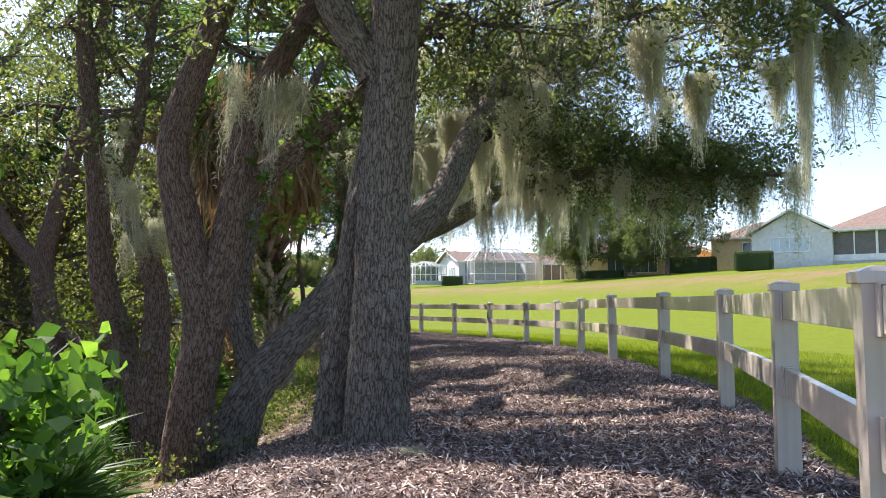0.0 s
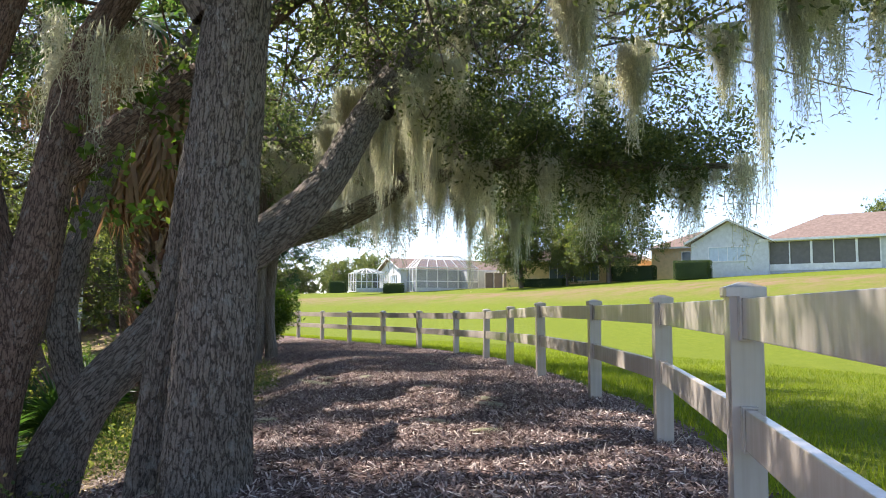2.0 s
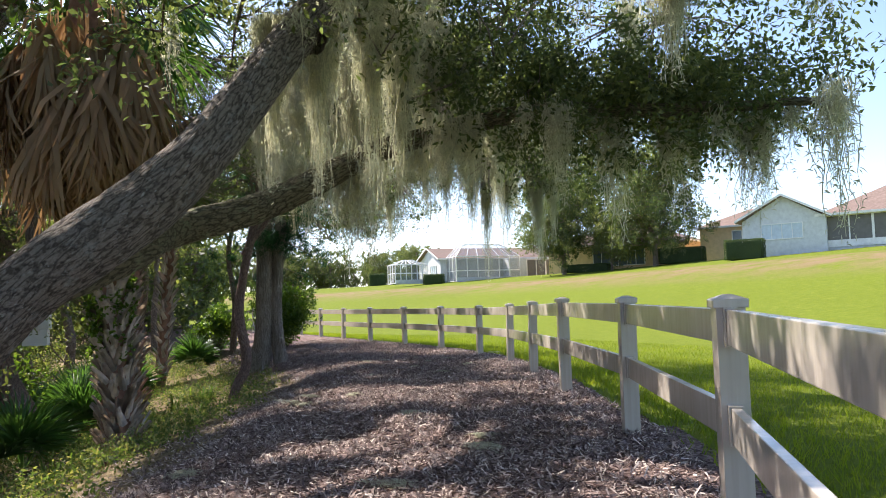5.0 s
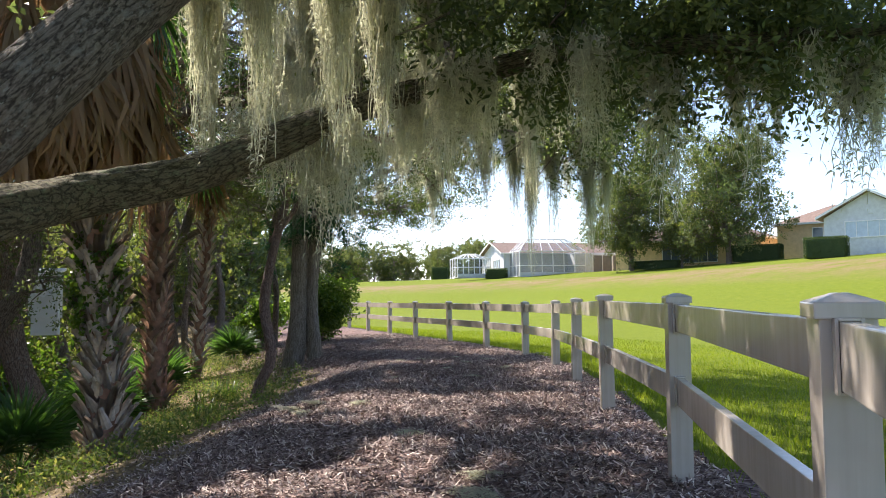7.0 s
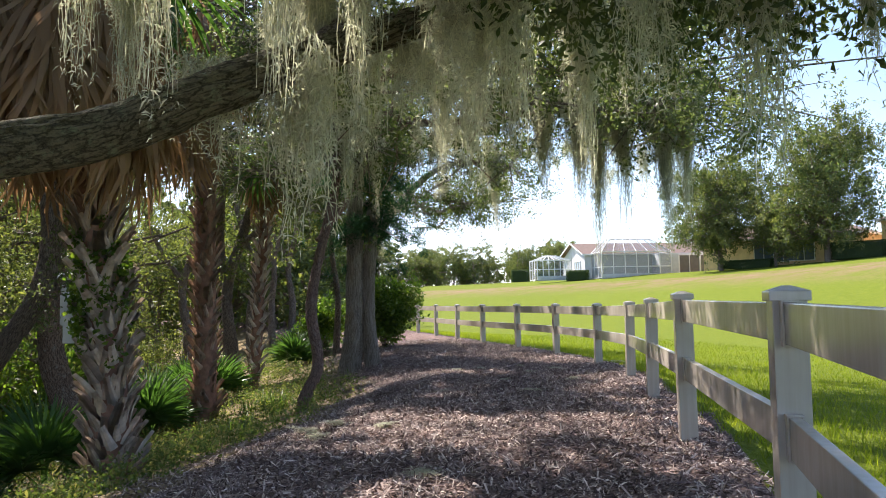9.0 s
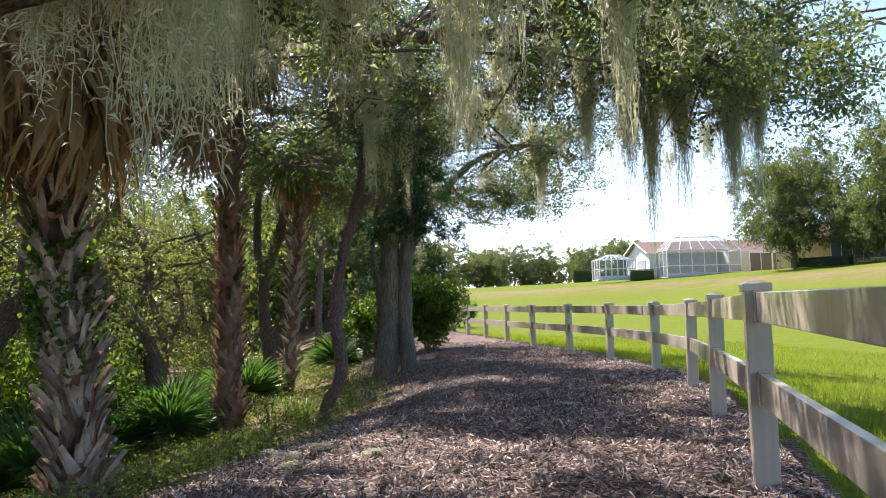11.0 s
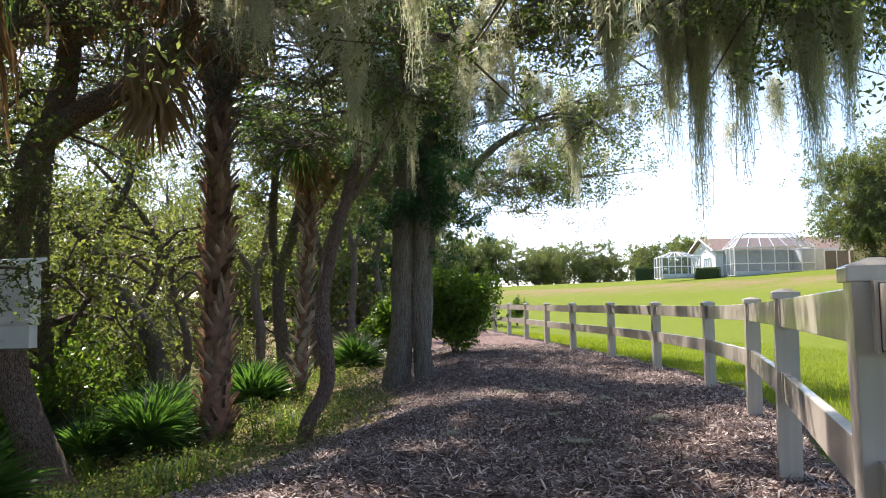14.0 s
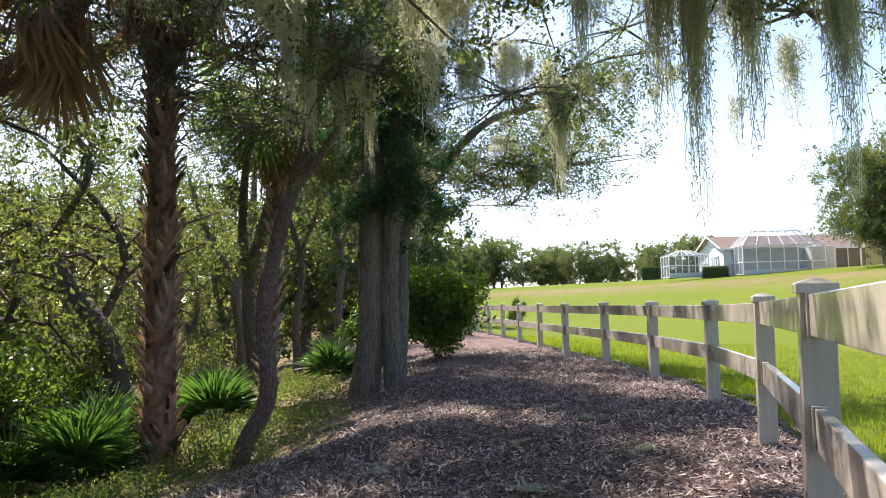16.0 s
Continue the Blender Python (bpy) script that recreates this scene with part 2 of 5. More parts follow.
# ---- meshes ----
def mesh_from(name, verts, faces, mat, uv=None, smooth=False):
    """A mesh from arrays; faces all with one number of corners."""
    verts, faces = np.asarray(verts, np.float32), np.asarray(faces, np.int32)
    me = bpy.data.meshes.new(name)
    k = faces.shape[1]
    me.vertices.add(len(verts))
    me.vertices.foreach_set("co", verts.ravel())
    me.loops.add(faces.size)
    me.loops.foreach_set("vertex_index", faces.ravel())
    me.polygons.add(len(faces))
    me.polygons.foreach_set("loop_start", np.arange(0, faces.size, k, dtype=np.int32))
    if uv is not None:
        layer = me.uv_layers.new(name="UVMap")
        layer.data.foreach_set("uv", np.asarray(uv, np.float32).ravel())
    me.update(calc_edges=True)
    if smooth:
        me.polygons.foreach_set("use_smooth", np.ones(len(faces), bool))
    me.materials.append(mat)
    me.validate()
    return me


def thing(name, label, category, group="", at=(0, 0, 0), rz=0.0):
    ob = new(name)
    ob.empty_display_size = 0.2
    ob.matrix_basis = pose(*at, 0, 0, rz)
    return tagged(ob, label, category, group)


def child(name, me, parent, label="", m=None, kind=""):
    ob = new(name, me)
    ob.parent = parent
    if m is not None:
        ob.matrix_basis = m
    return tagged(ob, label, kind=kind)


def box(bm, size, at=(0, 0, 0), rot=None, bevel=0.0):
    m = Matrix.Translation(at) @ (rot or Matrix.Identity(4)) @ Matrix.Diagonal((*size, 1))
    r = bmesh.ops.create_cube(bm, size=1, matrix=m)
    if bevel:
        edges = list({e for v in r["verts"] for e in v.link_edges})
        bmesh.ops.bevel(bm, geom=edges, offset=bevel, segments=2, affect="EDGES", profile=0.6)


def done(bm, name, mat):
    me = bpy.data.meshes.new(name)
    bmesh.ops.recalc_face_normals(bm, faces=bm.faces)
    bm.to_mesh(me)
    bm.free()
    me.materials.append(mat)
    return me


def smooth_line(points, step):
    """Catmull-Rom through points (x, y, z, radius), at even steps."""
    p = np.array(points, float)
    p = np.vstack([2 * p[0] - p[1], p, 2 * p[-1] - p[-2]])
    out = []
    for i in range(1, len(p) - 2):
        n = max(1, int(np.linalg.norm(p[i + 1, :3] - p[i, :3]) / step))
        for j in range(n):
            t = j / n
            out.append(0.5 * (2 * p[i] + (p[i + 1] - p[i - 1]) * t + (2 * p[i - 1] - 5 * p[i] + 4 * p[i + 1] - p[i + 2]) * t**2 + (3 * p[i] - p[i - 1] - 3 * p[i + 1] + p[i + 2]) * t**3))
    out.append(p[-2])
    out = np.array(out)
    out[:, 3] = np.maximum(out[:, 3], 0.003)
    return out


def tube_arrays(line, sides, rough=0.0, seed=0.0, flare=0.0):
    """Rings round a line. Gives vertices, quads and UVs in metres round and along."""
    n = len(line)
    d = np.gradient(line[:, :3], axis=0) if n > 1 else np.array([[0, 0, 1.0]])
    d /= np.linalg.norm(d, axis=1)[:, None] + 1e-9
    ref = np.where(np.abs(d[:, 2:3]) > 0.8, [[0, 1.0, 0]], [[0, 0, 1.0]])
    if np.abs(d[:, 2]).mean() > 0.5:
        ref = np.tile([[0, 1.0, 0]], (n, 1))
    else:
        ref = np.tile([[0.1, 0.1, 1.0]], (n, 1))
    a = np.cross(ref, d)
    a /= np.linalg.norm(a, axis=1)[:, None] + 1e-9
    b = np.cross(d, a)
    ang = np.linspace(0, 2 * np.pi, sides, endpoint=False)
    along = np.r_[0, np.cumsum(np.linalg.norm(np.diff(line[:, :3], axis=0), axis=1))]
    r = np.repeat(line[:, 3:4], sides, 1)
    if rough:
        for i in range(n):
            for j in range(sides):
                c, s = math.cos(ang[j]), math.sin(ang[j])
                R = line[i, 3]
                big = noise.noise((c * 1.3 + seed, s * 1.3, along[i] * 1.1))
                rid = noise.noise((c * R * 26 + seed, s * R * 26, along[i] * 6))
                fin = noise.noise((c * R * 60 + seed, s * R * 60, along[i] * 22))
                k = 1 + 0.13 * big
                fl = flare * math.exp(-along[i] / 0.28) * (0.6 + 0.7 * math.cos(5 * ang[j] + seed) * 0.5)
                r[i, j] = R * k + rough * (1 - 2.6 * abs(rid)) + rough * 0.35 * fin + fl
    v = line[:, None, :3] + r[..., None] * (np.cos(ang)[None, :, None] * a[:, None] + np.sin(ang)[None, :, None] * b[:, None])
    i, j = np.meshgrid(np.arange(n - 1), np.arange(sides), indexing="ij")
    j2 = (j + 1) % sides
    f = np.stack([i * sides + j, i * sides + j2, (i + 1) * sides + j2, (i + 1) * sides + j], -1).reshape(-1, 4)
    w = 2 * np.pi * line[:, 3].mean()
    u0, u1 = j / sides * w, (j + 1) / sides * w
    uv = np.stack([np.stack([u0, along[i]], -1), np.stack([u1, along[i]], -1), np.stack([u1, along[i + 1]], -1), np.stack([u0, along[i + 1]], -1)], 2).reshape(-1, 2)
    return v.reshape(-1, 3), f, uv


def tubes(name, lines, sides, mat, step=0.1, rough=0.0, flare=0.0):
    V, F, U, base = [], [], [], 0
    for k, pts in enumerate(lines):
        v, f, uv = tube_arrays(smooth_line(pts, step), sides, rough, k * 7.3, flare)
        V.append(v), F.append(f + base), U.append(uv)
        base += len(v)
    return mesh_from(name, np.vstack(V), np.vstack(F), mat, np.vstack(U), True)


def leaves(rng, centres, spread, count, length, width, droop=0.0, flat=(1, 1, 1)):
    """Kite-shaped leaves, each slightly folded, strewn round centres (n, 3)."""
    c = np.repeat(np.asarray(centres, float), count, axis=0)
    n = len(c)
    off = rng.normal(size=(n, 3))
    off *= (rng.random(n) ** 0.5 / (np.linalg.norm(off, axis=1) + 1e-9))[:, None]
    sp = np.repeat(np.broadcast_to(np.asarray(spread, float), (len(centres),)), count)
    c = c + off * sp[:, None] * flat
    d = rng.normal(size=(n, 3))
    d[:, 2] -= droop
    d /= np.linalg.norm(d, axis=1)[:, None]
    s = np.cross(d, rng.normal(size=(n, 3)))
    s /= np.linalg.norm(s, axis=1)[:, None] + 1e-9
    up = np.cross(s, d)
    L = length * rng.uniform(0.6, 1.25, n)[:, None]
    W = width * rng.uniform(0.7, 1.2, n)[:, None]
    v = np.stack([c - d * L / 2, c + s * W / 2 + up * W * 0.25, c + d * L / 2, c - s * W / 2 + up * W * 0.25], 1).reshape(-1, 3)
    return v, np.arange(4 * n).reshape(-1, 4)


def twigs_and_tufts(rng, line, start, count, reach, up=0.1, spread=0.5):
    """Side branches from the part of a line after start (0..1). Gives their lines and the points where tufts sit."""
    p = smooth_line(line, 0.1)
    out, tips = [], []
    for _ in range(count):
        i = int(rng.uniform(start, 1) * (len(p) - 1))
        o, R = p[i, :3], p[i, 3]
        d = rng.normal(size=3) * (1, 1, 0.55) + (0, 0, up)
        d /= np.linalg.norm(d)
        L = reach * rng.uniform(0.5, 1.2)
        r = min(R * 0.6, 0.012 + 0.012 * L)
        k = rng.normal(size=(3, 3)) * 0.12 * L
        a, b, c = o + d * L * 0.33 + k[0], o + d * L * 0.66 + k[1], o + d * L + k[2] * 1.2 - (0, 0, 0.1 * L)
        out.append([(*o, r), (*a, r * 0.75), (*b, r * 0.5), (*c, r * 0.25)])
        tips += [a + rng.normal(size=3) * spread * 0.4, b, b + rng.normal(size=3) * spread * 0.6, c, c + rng.normal(size=3) * spread * 0.6]
        for q in (a, b, c):
            e = q + rng.normal(size=3) * 0.3 * L
            out.append([(*q, r * 0.4), (*((q + e) / 2 + rng.normal(size=3) * 0.04), r * 0.3), (*e, r * 0.15)])
            tips.append(e)
    return out, np.array(tips)


# ---- the lie of the land ----
FENCE = [(0.15, -4.7), (0.7, -2.5), (1.22, -0.1), (1.65, 2.05), (2.0, 3.72), (2.42, 6.11), (2.48, 8.55), (2.3, 10.99), (2.14, 13.42), (1.93, 15.85), (1.43, 18.23), (0.57, 20.4), (-0.45, 22.5), (-1.6, 24.5)]
heading = math.atan2(2.11, -1.1)
for k in range(12):
    FENCE.append((FENCE[-1][0] + 2.44 * math.cos(heading), FENCE[-1][1] + 2.44 * math.sin(heading)))
    heading += radians(0.5)
LINE = np.array([(-18.0, -80.0)] + FENCE + [(FENCE[-1][0] - 60, FENCE[-1][1] + 40)])
CREST = np.array([(60.0, -10.0), (38, 25), (21, 51), (8.5, 74), (-15, 93), (-80, 130), (-300, 200)])


def side_distance(x, y, line):
    """How far left of a line of points, signed."""
    best, sign = np.full(np.shape(x), 1e9), np.ones(np.shape(x))
    for (ax, ay), (bx, by) in zip(line[:-1], line[1:]):
        dx, dy = bx - ax, by - ay
        t = np.clip(((x - ax) * dx + (y - ay) * dy) / (dx * dx + dy * dy), 0, 1)
        ex, ey = x - ax - t * dx, y - ay - t * dy
        d = np.hypot(ex, ey)
        near = d < best
        best = np.where(near, d, best)
        sign = np.where(near, np.where(dx * ey - dy * ex >= 0, 1, -1), sign)
    return best * sign


def ground_z(x, y):
    x, y = np.asarray(x, float), np.asarray(y, float)
    d = side_distance(x, y, LINE)
    s = -side_distance(x, y, CREST)
    left = np.interp(d, [0, 1.2, 2.4, 3.3, 4.5, 6.2, 8, 12, 30], [0.85, 0.82, 0.78, 0.6, 0.24, -0.28, -0.55, -0.72, -0.8])
    lawn = np.interp(-d, [0, 1.0, 4, 10, 18, 60], [0.85, 0.8, 0.62, 0.42, 0.42, 0.5])
    height = np.interp(x, [-80, -15, 8.5, 21, 40], [2.5, 2.7, 3.0, 3.35, 3.5])
    t = np.clip((s + 27) / 27, 0, 1)
    bank = height * t * t * (3 - 2 * t) + np.clip(s, 0, 12) * 0.07
    z = np.where(d > 0, left, lawn + bank)
    far = np.clip((d - 30) / 60, 0, 1)
    return z * (1 - far) + far * -0.4 - np.interp(y, [-5, 2, 11, 18, 26, 60], [0.06, 0.0, 0.0, 0.12, 0.14, 0.16])


def gz(x, y):
    return float(ground_z(x, y))


def lumps(x, y):
    rng = np.random.default_rng(3)
    total = np.zeros_like(x)
    for _ in range(26):
        k = rng.normal(size=2) * 2.6
        total = total + np.sin(x * k[0] + y * k[1] + rng.uniform(0, 6.3)) / 26
    return total


def lumpy(x, y, d):
    near = (np.abs(x) < 15) & (y > -8) & (y < 40) & (d > 0.15)
    return np.where(near, lumps(x, y) * 0.14 * np.clip(d / 1.5, 0, 1), 0)


def surface(x, y):
    return ground_z(x, y) + lumpy(x, y, side_distance(x, y, LINE))


def build_ground():
    xs = np.unique(np.r_[np.arange(-900, -40, 40), np.arange(-40, -14, 1.0), np.arange(-14, 9, 0.14), np.arange(9, 40, 0.9), np.arange(40, 900, 35)])
    ys = np.unique(np.r_[np.arange(-600, -8, 30), np.arange(-8, 36, 0.16), np.arange(36, 130, 1.0), np.arange(130, 1500, 40)])
    X, Y = np.meshgrid(xs, ys)
    d = side_distance(X, Y, LINE)
    s = -side_distance(X, Y, CREST)
    Z = ground_z(X, Y)
    lump = lumps(X, Y)
    Z = Z + lumpy(X, Y, d)
    me = mesh_from("ground", np.stack([X, Y, Z], -1).reshape(-1, 3), grid_faces(*X.shape), M_GROUND, smooth=True)
    wob = lump * 1.6
    mulch_out = np.interp(Y, [0, 12, 24], [3.3, 3.6, 3.7]) + wob
    lawn = np.where(d < -0.35 + wob * 0.25, 1.0, 0.0)
    woods = np.clip((d - mulch_out) / 0.8 + 0.5, 0, 1)
    bare = np.clip(1 - np.abs(s + 5.5) / 6.5, 0, 1) * 1.05
    col = np.stack([bare, lawn, woods, np.ones_like(X)], -1).reshape(-1)
    a = me.color_attributes.new("zone", "FLOAT_COLOR", "POINT")
    a.data.foreach_set("color", col.astype(np.float32))
    tagged(new("ground", me), "ground of dark mulch, bright lawn and leafy forest floor", "ground", kind="structure")


def grid_faces(rows, cols):
    i, j = np.meshgrid(np.arange(rows - 1), np.arange(cols - 1), indexing="ij")
    a = i * cols + j
    return np.stack([a, a + 1, a + cols + 1, a + cols], -1).reshape(-1, 4)


build_ground()


# ---- fence ----
def build_fence():
    bm = bmesh.new()
    box(bm, (0.11, 0.11, 1.0), (0, 0, 0.41), bevel=0.004)
    post = done(bm, "post", M_VINYL)
    bm = bmesh.new()
    box(bm, (0.132, 0.132, 0.034), (0, 0, 0.915), bevel=0.004)
    bmesh.ops.create_cone(bm, cap_ends=True, segments=4, radius1=0.09, radius2=0.02, depth=0.018, matrix=Matrix.Translation((0, 0, 0.941)) @ Matrix.Rotation(radians(45), 4, "Z"))
    cap = done(bm, "cap", M_VINYL)
    bm = bmesh.new()
    for sx in (-1, 1):
        box(bm, (0.007, 0.05, 0.15), (sx * 0.0235, 0, 0), bevel=0.001)
    for sz in (-1, 1):
        box(bm, (0.04, 0.05, 0.006), (0, 0, sz * 0.072), bevel=0.001)
    collar = done(bm, "collar", M_VINYL)
    fence = thing("fence", "almond vinyl two-rail fence curving along the edge of the mulch path", "fence")
    for i, (x, y) in enumerate(FENCE):
        a, b = FENCE[max(i - 1, 0)], FENCE[min(i + 1, len(FENCE) - 1)]
        turn = math.degrees(math.atan2(b[1] - a[1], b[0] - a[0])) - 90
        lean = random.uniform(-0.8, 0.8)
        p = child("post", post, fence, m=pose(x, y, gz(x, y), lean, random.uniform(-0.8, 0.8), turn))
        child("cap", cap, p)
        if i + 1 < len(FENCE):
            n = FENCE[i + 1]
            length = math.hypot(n[0] - x, n[1] - y)
            z0, z1 = gz(x, y), gz(*n)
            yaw = math.degrees(math.atan2(n[1] - y, n[0] - x)) - 90
            tilt = math.degrees(math.atan2(z1 - z0, length))
            for h in (0.455, 0.825):
                bm = bmesh.new()
                box(bm, (0.038, length - 0.112, 0.136), bevel=0.004)
                rail = done(bm, "rail", M_VINYL)
                rr = child("rail", rail, fence, m=pose((x + n[0]) / 2, (y + n[1]) / 2, (z0 + z1) / 2 + h, tilt, 0, yaw))
                for e in (-1, 1):
                    child("collar", collar, rr, m=pose(0, e * (length / 2 - 0.081), 0))


build_fence()


# ---- houses ----
def wall_panel(bm, a, b, z0, z1, thick=0.2):
    """A wall from a to b in plan."""
    dx, dy = b[0] - a[0], b[1] - a[1]
    L = math.hypot(dx, dy)
    box(bm, (L, thick, z1 - z0), ((a[0] + b[0]) / 2, (a[1] + b[1]) / 2, (z0 + z1) / 2), Matrix.Rotation(math.atan2(dy, dx), 4, "Z"))


def hip_roof(w, d, z, rise, over, gable=False):
    """Roof over w by d, ridge along x."""
    bm = bmesh.new()
    W, D = w / 2 + over, d / 2 + over
    inset = 0.0 if gable else min(W, D)
    ridge = max(W - inset, 0.05)
    low = [bm.verts.new(c) for c in ((-W, -D, z), (W, -D, z), (W, D, z), (-W, D, z))]
    top = [bm.verts.new((-ridge, 0, z + rise)), bm.verts.new((ridge, 0, z + rise))]
    bm.faces.new((low[0], low[1], top[1], top[0]))
    bm.faces.new((low[2], low[3], top[0], top[1]))
    if not gable:
        bm.faces.new((low[1], low[2], top[1]))
        bm.faces.new((low[3], low[0], top[0]))
        bm.faces.new(low[::-1])
    bmesh.ops.recalc_face_normals(bm, faces=bm.faces)
    bmesh.ops.solidify(bm, geom=bm.faces[:], thickness=0.12)
    return done(bm, "roof", M_ROOF)


def window(parent, x, z, w, h, y, mull=3, glass=None, face=0):
    """A window on the front (face 0, -y) of a house."""
    fr = bmesh.new()
    for sx in (-1, 1):
        box(fr, (0.07, 0.1, h), (sx * w / 2, 0, 0))
    for sz in (-1, 1):
        box(fr, (w + 0.07, 0.1, 0.07), (0, 0, sz * h / 2))
    m = pose(x, y, z) if face == 0 else pose(y, x, z, 0, 0, -90)
    win = child("window", done(fr, "window", M_TRIM), parent, m=m)
    for k in range(1, mull):
        bm = bmesh.new()
        box(bm, (0.05, 0.09, h - 0.07), (-w / 2 + w * k / mull, 0, 0))
        child("mullion", done(bm, "mullion", M_TRIM), win)
    for k in range(mull):
        bm = bmesh.new()
        box(bm, (w / mull - 0.05, 0.03, h - 0.05), (-w / 2 + w * (k + 0.5) / mull, 0.02, 0))
        child("pane", done(bm, "pane", glass or M_GLASS), win)


def house(name, label, at, rz, w, d, h, rise, wall, gable=False, front=None):
    ho = thing(name, label, "house", "houses on the bank", at, rz)
    bm = bmesh.new()
    if gable:
        ends = [[bm.verts.new((sx * w / 2, y, z)) for y, z in ((-d / 2, -1.2), (d / 2, -1.2), (d / 2, h), (0, h + rise * 0.93), (-d / 2, h))] for sx in (-1, 1)]
        for e in ends:
            bm.faces.new(e)
        for k in range(5):
            bm.faces.new((ends[0][k], ends[0][(k + 1) % 5], ends[1][(k + 1) % 5], ends[1][k]))
    else:
        box(bm, (w, d, h + 1.2), (0, 0, h / 2 - 0.6))
    child("wall", done(bm, "wall", wall), ho)
    child("roof", hip_roof(w, d, h, rise, 0.45, gable), ho)
    bm = bmesh.new()
    for sy in (-1, 1):
        box(bm, (w + 0.9, 0.04, 0.18), (0, sy * (d / 2 + 0.47), h - 0.02))
    for sx in (-1, 1):
        if gable:
            for sy in (-1, 1):
                run = math.hypot(d / 2 + 0.45, rise)
                box(bm, (0.04, run, 0.16), (sx * (w / 2 + 0.46), sy * (d / 4 + 0.22), h + rise / 2), Matrix.Rotation(-sy * math.atan2(rise, d / 2 + 0.45), 4, "X"))
        else:
            box(bm, (0.04, d + 0.9, 0.18), (sx * (w / 2 + 0.47), 0, h - 0.02))
    child("fascia", done(bm, "fascia", M_TRIM), ho, "white fascia")
    return ho


def lanai(parent, x0, x1, y, depth, h, bays, label=""):
    """A screened porch before a house's back wall: posts, rails and opaque screens coloured dark for the shade inside.
    """
    bm = bmesh.new()
    for k in range(bays + 1):
        box(bm, (0.16 if k % 2 == 0 else 0.08, 0.12, h), (x0 + (x1 - x0) * k / bays, y, h / 2))
    for z in (0.45, h - 0.06):
        box(bm, (x1 - x0, 0.07, 0.09), ((x0 + x1) / 2, y, z))
    fr = child("porch_frame", done(bm, "porch_frame", M_TRIM), parent, label)
    bm = bmesh.new()
    box(bm, (x1 - x0, 0.05, 0.45), ((x0 + x1) / 2, y, 0.22))
    child("kick_panel", done(bm, "kick_panel", M_TRIM), fr)
    # Opaque sheet before the wall, painted dark as the porch's inner shade.
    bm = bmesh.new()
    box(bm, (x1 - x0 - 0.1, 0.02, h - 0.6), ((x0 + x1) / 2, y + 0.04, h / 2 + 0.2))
    child("screen", done(bm, "screen", M_PORCH_SHADE), fr)


def cage(parent, x0, x1, y0, y1, h, top):
    """An aluminium pool cage: posts, beams and a pitched frame above."""
    bm = bmesh.new()
    def bar(a, b, r=0.08):
        a, b = Vector(a), Vector(b)
        m = Matrix.Translation((a + b) / 2) @ (b - a).to_track_quat("Z", "Y").to_matrix().to_4x4()
        box(bm, (r, r, (b - a).length), (0, 0, 0), m)
    n = 6
    yr0, yr1 = y0 + 1.8, y1
    for k in range(n + 1):
        x = x0 + (x1 - x0) * k / n
        bar((x, y0, 0), (x, y0, h))
        xt = x0 + 1.6 + (x1 - x0 - 3.2) * k / n
        bar((x, y0, h), (xt, yr0, top))
        bar((xt, yr0, top), (xt, yr1, top))
    for z in (0.05, 1.2, h):
        bar((x0, y0, z), (x1, y0, z), 0.1)
        bar((x0, y0, z), (x0, y1, z), 0.06)
        bar((x1, y0, z), (x1, y1, z), 0.06)
    bar((x0 + 1.6, yr0, top), (x1 - 1.6, yr0, top), 0.07)
    for k in range(1, 4):
        y = y0 + (y1 - y0) * k / 3
        for x in (x0, x1):
            bar((x, y, 0), (x, y, h))
            bar((x, y, h), (x0 + 1.6 if x == x0 else x1 - 1.6, y, top))
    fr = child("cage_frame", done(bm, "cage_frame", M_TRIM), parent, "white aluminium cage frame")
    a0, a1 = x0 + 1.6, x1 - 1.6
    for quad in (((x0, y0, 0), (x1, y0, 0), (x1, y0, h), (x0, y0, h)), ((x0, y0, h), (x1, y0, h), (a1, yr0, top), (a0, yr0, top)), ((a0, yr0, top), (a1, yr0, top), (a1, yr1, top), (a0, yr1, top)), ((x0, y0, 0), (x0, y0, h), (x0, y1, h), (x0, y1, 0)), ((x0, y0, h), (a0, yr0, top), (a0, yr1, top), (x0, y1, h))):
        bm = bmesh.new()
        bm.faces.new([bm.verts.new(c) for c in quad])
        bmesh.ops.solidify(bm, geom=bm.faces[:], thickness=0.01)
        child("netting", done(bm, "netting", M_NETTING), fr)
    bm = bmesh.new()
    box(bm, (x1 - x0, 0.06, 0.5), ((x0 + x1) / 2, y0 - 0.02, 0.2))
    child("kick_panel", done(bm, "kick_panel", M_STUCCO), parent)


